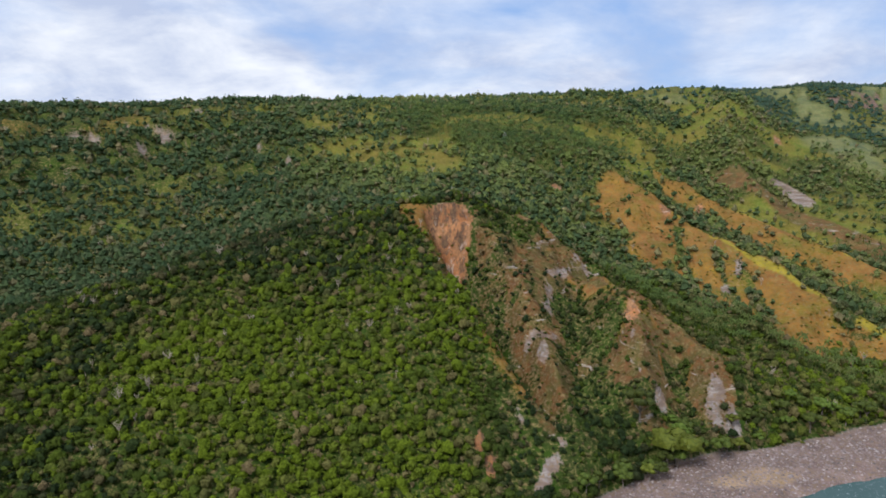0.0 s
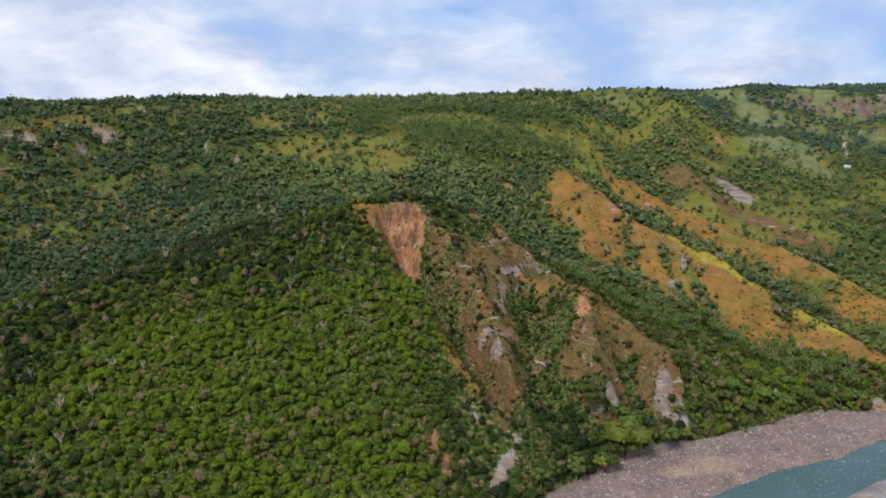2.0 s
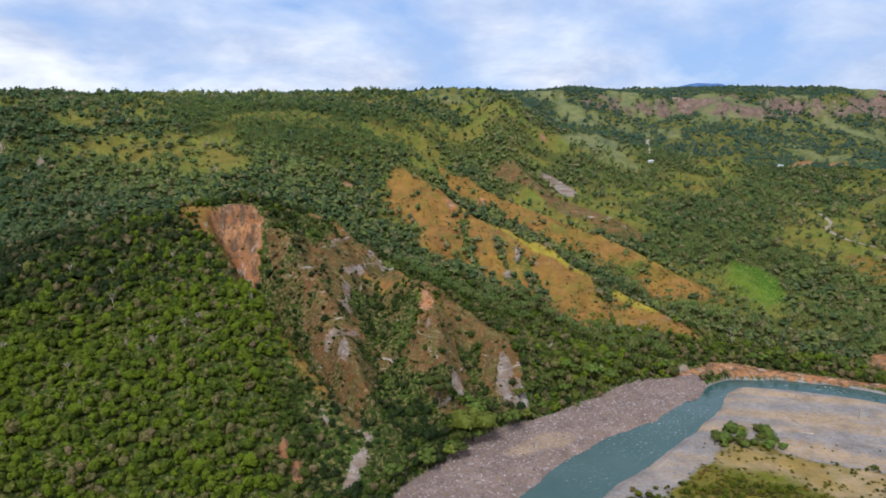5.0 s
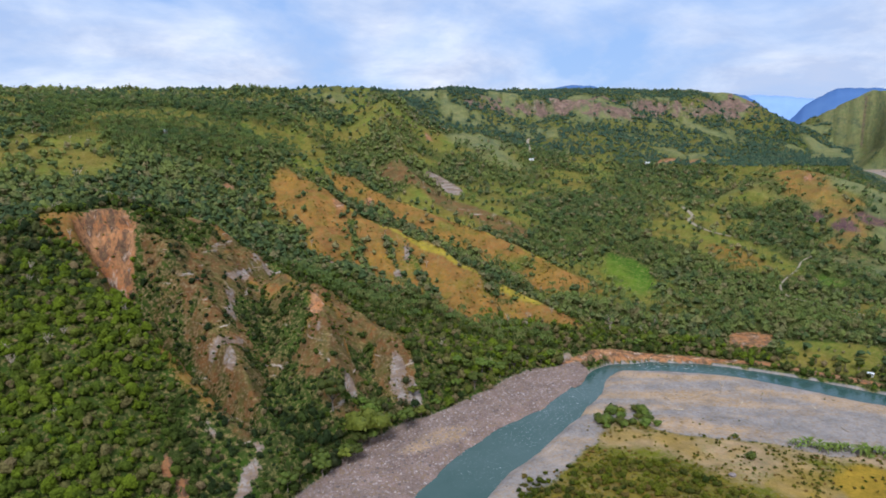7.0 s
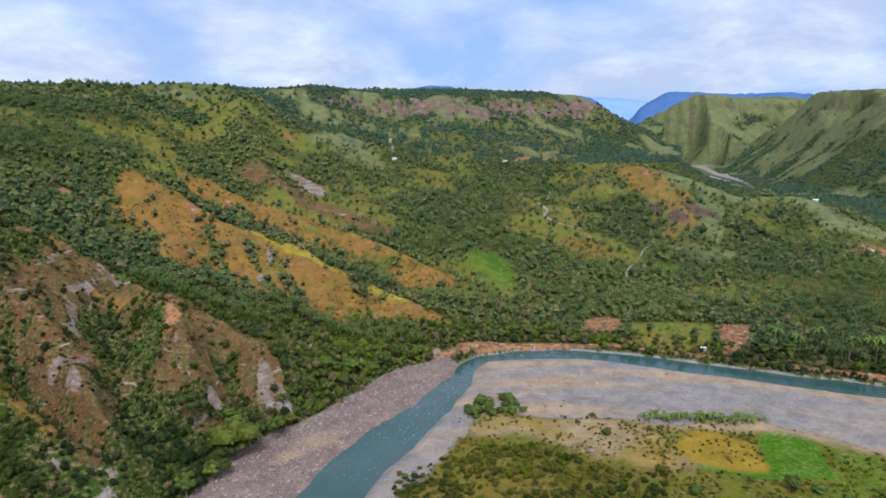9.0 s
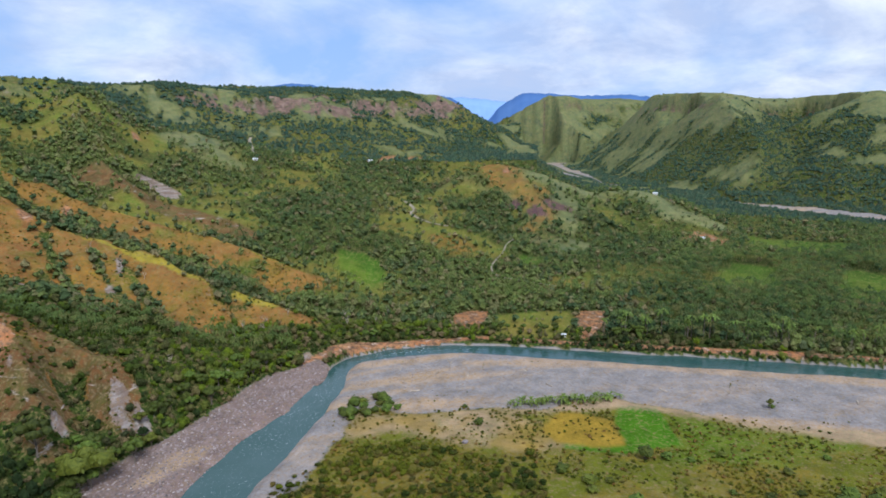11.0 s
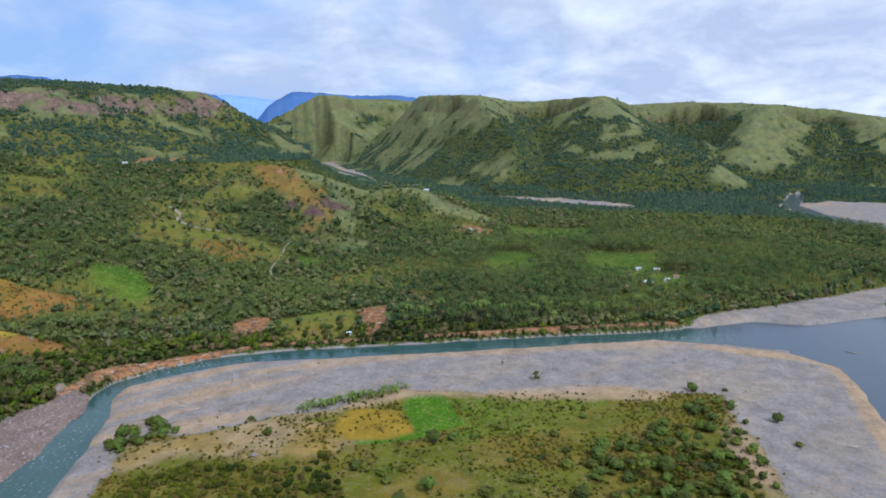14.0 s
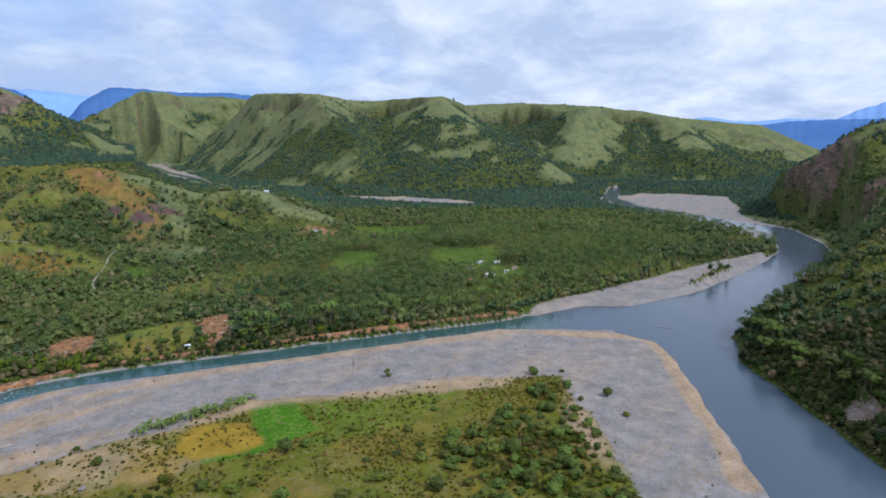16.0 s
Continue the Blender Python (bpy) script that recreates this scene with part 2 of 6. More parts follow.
tableland([(104.6, 2950), (106.0, 2840), (107.4, 2800), (109.0, 2880), (110.5, 2800), (112.0, 2760), (114.6, 2700), (116.0, 3050), (110.0, 3400), (104.0, 3350)],
          [(105.0, 3060, 192), (110.7, 3000, 160), (114.5, 2860, 72)],
          [(104, 160), (108, 140), (111, 120), (114.5, 46)], 14, 8, 330)
tableland([(24.5, 1440), (27.0, 1450), (29.5, 1420), (32.0, 1500), (34.5, 1480), (36.5, 1530), (39.0, 1510), (41.0, 1590), (43.5, 1560), (45.2, 1640), (47.0, 1610), (48.6, 1680), (50.4, 1770), (50.6, 1950), (46.0, 2300), (36.0, 2250), (25.0, 2100)],
          [(28, 1720, 250), (32.7, 1760, 258), (38.1, 1860, 262), (43.0, 1900, 258), (45.6, 1930, 252), (49.0, 1860, 250)],
          [(24, 205), (28, 214), (38, 222), (46, 222), (50, 214)], 30, 96, 330)


def massif(rim, tops, rimz, cliff, foot, reach, x, y):
    """Height of one tableland, distance outside its rim, and how deep in a ravine (0 to 1)."""
    wx = x + 30 * fbm(x, y, 240, 3) + 8 * fbm(x + 50, y, 60, 2)
    wy = y + 30 * fbm(x + 400, y, 240, 3) + 8 * fbm(x + 90, y, 60, 2)
    loop = polar([(a, r, 0) for a, r in rim])
    run, line = 0.0, []
    for p, q in zip(loop, loop[1:] + loop[:1]):
        line.append((p[0], p[1], run))
        run += math.hypot(q[0] - p[0], q[1] - p[1])
    line.append((loop[0][0], loop[0][1], run))
    dist, s, _ = along(line, wx, wy)
    held = inside([(p[0], p[1]) for p in loop], wx, wy) > 0
    out = np.where(held, 0, dist)
    edge = np.interp(np.degrees(np.arctan2(x, y)), [a for a, _ in rimz], [z for _, z in rimz])
    td, tz, _ = along(polar(tops), x, y)
    top = np.maximum(np.maximum(tz - 0.36 * np.maximum(td - 20, 0), edge) + 4 * fbm(x, y, 90, 3), edge)
    step = cliff * (0.75 + 0.5 * fbm(x + 700, y, 80, 2))
    low = (edge - step - foot) * (1 - np.clip(1 - out / reach, 0, 1) ** 1.45)
    ravine = 1 - np.minimum(1, np.abs(fbm(s + 70 * fbm(x, y, 170, 3), out * 0.3, 120, 4, 0.5)) * 2.4)
    depth = np.clip(out / 110, 0, 1) * np.clip((reach * 1.15 - out) / 150, 0, 1)
    z = np.where(held, top, edge - np.minimum(out * 2.4, step)) - low - (30 if foot < 50 else 20) * (1 if reach < 430 else 0.5) * depth * (ravine - 0.35)
    return z, np.where(held, -1.0, out), ravine * depth


GULLIES = [
    (polar([(20.6, 645, 88), (24, 614, 58), (28, 582, 42), (33, 548, 28), (38, 515, 15)]), 0.5, 7),
    (polar([(18.9, 575, 86), (19.3, 545, 58), (20.6, 505, 36), (23, 470, 26)]), 0.6, 5),
    (polar([(24.5, 530, 50), (25.2, 505, 34), (26.5, 475, 22)]), 0.6, 4),
    (polar([(22.2, 548, 62), (22.8, 520, 42), (24.0, 490, 28)]), 0.6, 4),
    (polar([(-1.6, 414, 76), (-0.4, 404, 60), (0.6, 394, 45), (3.0, 365, 22), (6.6, 325, 9), (10.5, 285, 3)]), 1.9, 3),
    (polar([(12.5, 470, 62), (10.5, 395, 40), (11.2, 345, 20), (12.5, 300, 7)]), 1.0, 5),
    (polar([(5.0, 560, 104), (11.0, 530, 76), (15.0, 480, 46), (20.0, 440, 29), (26.0, 400, 15), (31, 375, 5)]), 0.62, 12),
    (polar([(18.5, 1080, 170), (19.5, 900, 120), (22.0, 760, 72), (28.0, 700, 48), (36.0, 640, 28), (43.0, 560, 12)]), 0.5, 12),
    (polar([(8.0, 640, 108), (12.5, 590, 84), (14.0, 540, 60)]), 0.55, 10),
    (polar([(19.6, 352, 26), (20.5, 325, 12), (22.0, 305, 5)]), 1.3, 3),
    (polar([(-42, 470, 28), (-32, 470, 46), (-24, 500, 74)]), 0.30, 20),
]

# river channels: x, y, half width
CHANNELS = [
    [(10, 120, 12), (60, 178, 12), (113, 217, 11), (149, 239, 13), (179, 252, 11), (207, 263, 8.5), (238, 280, 7), (259, 296, 5.5), (278, 302, 5.5), (305, 293, 7), (330, 274, 8),
     (343, 260, 8), (371, 209, 9.5), (407, 141, 10.5), (444, 72, 9.5), (478, 6, 9), (490, -30, 18)],
    [(150, -143, 32), (297, -143, 27), (362, -140, 23), (418, -138, 19), (458, -141, 27), (498, -132, 50), (508, -85, 34), (492, -40, 18)],
    [(498, -132, 48), (570, -205, 34), (660, -280, 32), (730, -325, 26), (800, -372, 26), (880, -400, 26), (1000, -415, 26), (1130, -345, 24), (1290, -258, 20), (1450, -245, 14), (1700, -300, 12)],
    [(1330, 20, 4), (1306, 127, 5), (1345, 200, 9), (1375, 275, 9), (1395, 325, 8), (1500, 420, 6), (1600, 620, 6), (1750, 820, 8)],
    [(1750, 820, 8), (1954, 960, 10), (2200, 1180, 12), (2514, 1400, 12), (2860, 1690, 12), (2820, 1900, 12), (2700, 2150, 12)],
]


BEACH = [(30, 150), (66, 184), (114, 216), (150, 240), (180, 253), (210, 265), (240, 282), (258, 298), (260, 314), (228, 317), (186, 303), (150, 291), (113, 280), (87, 265), (58, 244), (10, 190)]
UP_BAR = [(1262, 70), (1285, 160), (1315, 235), (1365, 340), (1430, 335), (1425, 200), (1370, 80), (1320, 40)]
CANYON_BAR = [(1900, 985), (2150, 1240), (2440, 1450), (2700, 1560), (2760, 1480), (2540, 1370), (2250, 1150), (1960, 920)]
FAR_BAR = [(850, -372), (980, -345), (1132, -300), (1294, -226), (1431, -214), (1540, -330), (1540, -420), (1475, -509), (1310, -470), (1139, -420), (1040, -432), (900, -436)]
CANYON = [(1560, 560, 0), (1750, 820, 0), (1954, 974, 0), (2200, 1194, 0), (2480, 1390, 0)]

# the raw slip above the gully
SCAR = [(r * math.sin(radians(a)), r * math.cos(radians(a))) for a, r in ((-3.4, 425), (-2.6, 432), (-1.4, 434), (0.3, 436), (1.7, 438), (2.2, 433), (1.3, 418), (0.7, 406), (0.2, 396), (-0.9, 396), (-2.0, 408))]


def flutes_at(x, y):
    """Drainage lines that run down the far slopes: 0 on ribs, towards 1 in ravines."""
    az, r = np.degrees(np.arctan2(x, y)), np.hypot(x, y)
    far = np.clip((r - 1000) / 200, 0, 1) * np.where(az > 55, 0.35, 1) * (r < 2750)
    broad = 1 - np.abs(fbm(az * 22 + 0.02 * r, r * 0.12, 30, 2, 0.45)) * 1.7
    fine = 1 - np.abs(fbm(az * 22 - 0.03 * r + 90, r * 0.16, 11, 3, 0.5)) * 1.8
    return far * (0.68 * broad + 0.32 * fine)


def height(x, y):
    az = np.degrees(np.arctan2(x, y))
    r = np.hypot(x, y)
    warp = np.clip((r - 230) / 200, 0, 1)
    z = base_height(az + warp * fbm(x, y, 160, 2) * 0.8, r * (1 + 0.03 * warp * fbm(x + 900, y, 190, 2)))
    hill = np.clip((z - 6) / 30, 0, 1)
    z = z + hill * (5.0 * fbm(x, y, 120, 3) * np.clip(r / 500, 0.4, 1.5))
    rim_out, ravine = np.full(np.shape(x), 1e4), np.zeros(np.shape(x))
    far = r > 1150
    for rim, tops, rimz, cliff, foot, reach in MASSIFS:
        zone = far & (az > rim[0][0] - 9) & (az < max(a for a, _ in rim) + 9)
        zm, out, rav = massif(rim, tops, rimz, cliff, foot, reach, x[zone], y[zone])
        z[zone] = smax(z[zone], zm, 3)
        nearer = out < rim_out[zone]
        rim_out[zone] = np.where(nearer, out, rim_out[zone])
        ravine[zone] = np.where(nearer, rav, ravine[zone])
    for pts, slope, rounding in RIDGES:
        rough = 1 + 0.28 * fbm(x, y, 7.0 * rounding + 12, 3)
        z = smax(z, crest(pts, x, y, lambda dist, zc: zc + rounding * slope - slope * rough * np.sqrt(dist * dist + rounding * rounding)), 2.5)
    for pts, slope, rounding in GULLIES:
        rough = 1 + 0.25 * fbm(x + 300, y, 30, 3)
        z = smin(z, -crest(pts, x, y, lambda dist, zc: -zc + rounding * slope * 0.5 - slope * rough * np.sqrt(dist * dist + rounding * rounding)), 2.0)
    # the upper river has cut a flat floor between the tablelands
    off = np.maximum(along(CANYON, x + 25 * fbm(x, y, 220, 2), y)[0] - 110, 0)
    z = np.minimum(z, 4 + 0.7 * off + 0.6 * np.maximum(off - 120, 0))
    hill = np.clip((z - 5) / 14, 0, 1)
    z = z + hill * (1.3 * fbm(x, y, 34, 4) * np.clip(r / 450, 0.6, 1.4))
    z = z - flutes_at(x, y) * 7 * np.clip((z - 15) / 40, 0, 1) * np.clip((238 - z) / 25, 0.12, 1) + 6 * np.clip((r - 1000) / 200, 0, 1) * np.clip((z - 15) / 40, 0, 1)
    # erosion grooves on the bare spurs between the gully and the glen
    bad = np.clip(1 - np.abs(az - 10) / 15, 0, 1) * np.clip((r - 262) / 30, 0, 1) * np.clip((480 - r) / 40, 0, 1)
    bad = np.maximum(bad, 0.3 * np.clip(1 - np.abs(az - 27) / 12, 0, 1) * np.clip((r - 470) / 30, 0, 1) * np.clip((720 - r) / 40, 0, 1))
    z = z + np.clip(bad * 2, 0, 1) * hill * (7.5 * np.abs(fbm(x + 31, y, 30, 3)) + 4.0 * np.abs(fbm(x + 80, y, 11, 3)) - 3.0)
    # braided river flats far up the valley
    for flat in (FAR_BAR, UP_BAR, CANYON_BAR):
        out = np.maximum(-inside(flat, x, y), 0)
        z = np.where(out < 60, np.minimum(z, 1.2 + 0.12 * out), z)
    # gullied hill where the valley narrows
    hilly = np.clip((az - 107) / 3, 0, 1) * np.clip((121 - az) / 3, 0, 1) * np.clip((r - 820) / 80, 0, 1) * np.clip((1500 - r) / 100, 0, 1) * np.clip((z - 6) / 25, 0, 1)
    z = z + hilly * (26 * np.abs(fbm(x + 210, y, 110, 4, 0.55)) - 8)
    z = np.maximum(z, 1.1 + 0.35 * fbm(x, y, 30, 3))
    # the slope ends on the beach
    foot = np.maximum(-inside(BEACH, x, y), 0)
    z = np.where((foot < 60) & (x > 20) & (y > 180), np.minimum(z, 3.2 + 0.95 * foot), z)
    raw = np.clip(inside(SCAR, x, y) / 5 + 0.7 * fbm(x, y, 9, 3), 0, 1)
    z = z - raw * (9 + 8.5 * np.abs(fbm(x * 1.0, y * 0.25, 6, 3)) - 2.0 * np.abs(fbm(x + 9, y, 4, 2)))
    for pts in CHANNELS:
        dist, half, side = along(pts, x + 2.5 * fbm(x, y, 22, 3), y + 2.5 * fbm(x + 77, y, 22, 3))
        out = np.maximum(dist - half + 1.5, 0)
        # the outer bank past the bend is undercut and steep
        steep = np.where((side < 0) & (x > 236) & (y > -20) & (x < 520), 1.6, 0.45)
        bank = np.where((half < 1) | (out > 90), 1e9, -1.6 + steep * out + 0.75 * np.maximum(out - 9, 0))
        z = np.minimum(z, bank)
    return z, rim_out, ravine


# ---- the ground grid, finer where the valley opens ----
AZ = np.concatenate([np.arange(-180, -48, 3.0), np.arange(-48, 26, 0.25), np.arange(26, 120, 0.19), np.arange(120, 128, 0.3), np.linspace(128, 180, 20)])
RR = np.concatenate([[0, 60, 110], np.arange(150, 215, 5), np.arange(215, 560, 1.9), 560 * (1300 / 560) ** (np.arange(0, 70) / 70), np.arange(1300, 2800, 13), 2800 * (3500 / 2800) ** (np.arange(0, 36) / 36), np.linspace(3500, 4950, 24)])
GA, GR = np.meshgrid(np.radians(AZ), RR, indexing="ij")
GX, GY = GR * np.sin(GA), GR * np.cos(GA)
GZ, RIM_OUT, RAVINE = height(GX, GY)


def on_grid(grids, x, y):
    """Values of grids at places in plan."""
    az, r = np.degrees(np.arctan2(x, y)), np.hypot(x, y)
    i = np.clip(np.searchsorted(AZ, az) - 1, 0, len(AZ) - 2)
    j = np.clip(np.searchsorted(RR, r) - 1, 0, len(RR) - 2)
    u, v = (az - AZ[i]) / (AZ[i + 1] - AZ[i]), (r - RR[j]) / (RR[j + 1] - RR[j])
    return [(g[i, j] * (1 - v) + g[i, j + 1] * v) * (1 - u) + (g[i + 1, j] * (1 - v) + g[i + 1, j + 1] * v) * u for g in grids]


def ground(x, y):
    """Height of the built ground at places in plan."""
    return on_grid([GZ], x, y)[0]


def steepness(x, y):
    e = np.maximum(1.5, np.hypot(x, y) * 0.006)
    return np.hypot(ground(x + e, y) - ground(x - e, y), ground(x, y + e) - ground(x, y - e)) / (2 * e)

# ---- ground cover, laid out in plan ----
def polar_outline(*points):
    return [(r * math.sin(radians(a)), r * math.cos(radians(a))) for a, r in points]


def soft(d, w):
    return np.clip(d / w + 0.5, 0, 1)


def spine_cover(pts, x, y, width, edge):
    dist, _, _ = along(pts, x, y)
    return soft(width - dist + edge * fbm(x, y, 14, 3), edge)


BAR = [(95, 200), (120, 215), (150, 238), (180, 251), (208, 262), (238, 278), (262, 296), (288, 301), (320, 280), (353, 243), (374, 202), (413, 135), (448, 68),
       (482, -1), (492, -30), (484, -70), (470, -120), (412, -132), (357, -132), (297, -132), (230, -120), (150, -120), (100, -60), (100, 60)]
ISLAND = [(150, 206), (183, 223), (213, 236), (241, 242), (241, 218), (267, 187), (297, 160), (325, 138), (333, 115), (345, 62), (378, -7), (381, -45),
          (331, -46), (293, -52), (250, -64), (200, -70), (100, -70), (60, 0), (60, 150), (110, 195)]
SAND_PATCH = [(107, 257), (122, 266), (140, 270), (151, 265), (139, 257), (116, 252)]
POINT_BAR = [(520, -80), (504, -22), (540, -40), (587, -93), (644, -152), (725, -232), (790, -310), (722, -332), (655, -287), (578, -186), (518, -112)]
GREEN_FIELD = [(296, 126), (319, 131), (328, 115), (293, 88), (268, 106), (255, 132), (261, 135), (276, 111)]
YELLOW_FIELD = [(264, 152), (290, 153), (296, 126), (276, 112), (259, 138)]
TAN_FIELD = [(190, 228), (216, 240), (246, 210), (266, 184), (272, 156), (262, 133), (246, 140), (230, 160), (224, 180), (216, 206)]
TAN_EDGE = [(325, 116), (350, 64), (372, 10), (375, -22), (352, -4), (340, 40), (330, 80)]
MEADOWS = [
    [(322, 110), (333, 70), (358, 45), (370, 30), (340, 14), (300, 50), (275, 90)],
    [(409, 278), (461, 236), (402, 205), (372, 254)],
    [(660, 8), (690, -24), (634, -32), (605, 0)],
    polar_outline((41, 600), (42, 648), (45.5, 625), (46.5, 585), (44, 560), (42, 572)),
    polar_outline((58.0, 655), (58.5, 690), (60.5, 685), (60.2, 650)),
    polar_outline((74, 640), (76, 760), (79.5, 760), (79, 650)),
    polar_outline((84, 640), (84, 780), (90, 800), (90, 660)),
    polar_outline((77, 860), (77, 960), (84, 980), (84, 880)),
]
BARE_FIELDS = [
    [(393, 306), (413, 287), (378, 263), (370, 286)],
    [(463, 231), (477, 213), (412, 184), (403, 201)],
    polar_outline((45.6, 1195), (45.6, 1222), (49.6, 1222), (49.6, 1195)),
    polar_outline((71.5, 880), (73, 940), (75.5, 920), (75, 870)),
]


HILL_FACE = polar_outline((109.0, 1250), (113.0, 1130), (116.0, 1000), (119.5, 1040), (118.2, 1180), (115.0, 1260), (111.0, 1320))
# bare rock and bare earth spots: bearing, range, half width across, half length along the view of the valley
ROCK_SPOTS = [(22.8, 332, 4), (24.4, 326, 3), (23.9, 534, 3), (17.2, 498, 3), (23.0, 507, 2), (38.6, 402, 5), (15.7, 346, 1.5), (18.3, 315, 2.5)]
# pale rock ribs on the badlands, and the bare faces beside them
RIBS = [polar([(a, r, 0) for a, r in line]) for line in (((8.4, 413), (10.6, 450)), ((11.4, 447), (12.5, 446)), ((8.3, 405), (8.2, 378)), ((6.6, 350), (8.8, 360)), ((7.8, 341), (7.9, 334)),
                                                         ((10.1, 266), (8.8, 254), (7.9, 245)), ((5.7, 279), (6.1, 274)), ((-0.5, 413), (0.3, 402)))]
BADLANDS = polar_outline((2.2, 468), (5.0, 475), (8.4, 480), (10.6, 452), (13.0, 430), (15.5, 405), (18.8, 376), (22.0, 368), (24.7, 340), (22.4, 322), (18.0, 298), (14.0, 312), (11.5, 330), (9.6, 316),
                         (7.2, 312), (5.2, 330), (4.8, 352), (2.4, 384), (1.2, 402), (2.6, 430))
GORGE_RIM = polar_outline((-2.8, 374), (-1.0, 394), (0.3, 386), (3.2, 368), (3.0, 352), (0.2, 334), (-1.6, 348))
FACES = [polar_outline((6.8, 446), (4.4, 402), (4.0, 372), (5.4, 346), (8.0, 324), (9.6, 352), (9.4, 376), (8.6, 392), (9.0, 414), (10.8, 440), (12.9, 448), (14.5, 402), (13.0, 430), (11, 458)),
         polar_outline((14.9, 368), (17.5, 347), (18.6, 332), (18.2, 306), (16.0, 318), (14.2, 322), (14.6, 346)),
         polar_outline((5.6, 335), (7.6, 300), (8.8, 282), (10.0, 270), (9.4, 262), (7.4, 272), (5.4, 305)),
         polar_outline((2.4, 474), (4.6, 468), (6.4, 462), (9.2, 474), (8.8, 462), (6.4, 446), (4.4, 456))]
EARTH_SPOTS = [(8.7, 592, 4), (17.8, 602, 5), (15.6, 366, 4), (3.2, 251, 2), (2.1, 259, 1.5), (56.9, 965, 5), (20.6, 650, 4), (25.8, 1040, 6)]
TRACKS = [
    [(640, 404, 0), (624, 398, 0), (604, 394, 0), (580, 382, 0), (556, 374, 0), (530, 364, 0), (513, 350, 0), (507, 338, 0), (509, 326, 0), (516, 302, 0), (520, 270, 0)],
    [(660, 600, 0), (624, 548, 0), (592, 531, 0), (583, 510, 0), (583, 487, 0), (600, 470, 0)],
    [(700, 1010, 0), (681, 988, 0), (660, 950, 0), (629, 902, 0)],
]


def spots(items, x, y, n1):
    w = np.zeros_like(x)
    n6 = fbm(x + 12, y - 7, 7, 4, 0.6)
    for a, rr, s in items:
        ca, sa = math.cos(radians(a)), math.sin(radians(a))
        u, v = x * ca - y * sa, x * sa + y * ca - rr
        w = np.maximum(w, soft(1.1 - np.hypot(u / s, v / (2.4 * s)) + 1.0 * n6, 0.5))
    return w


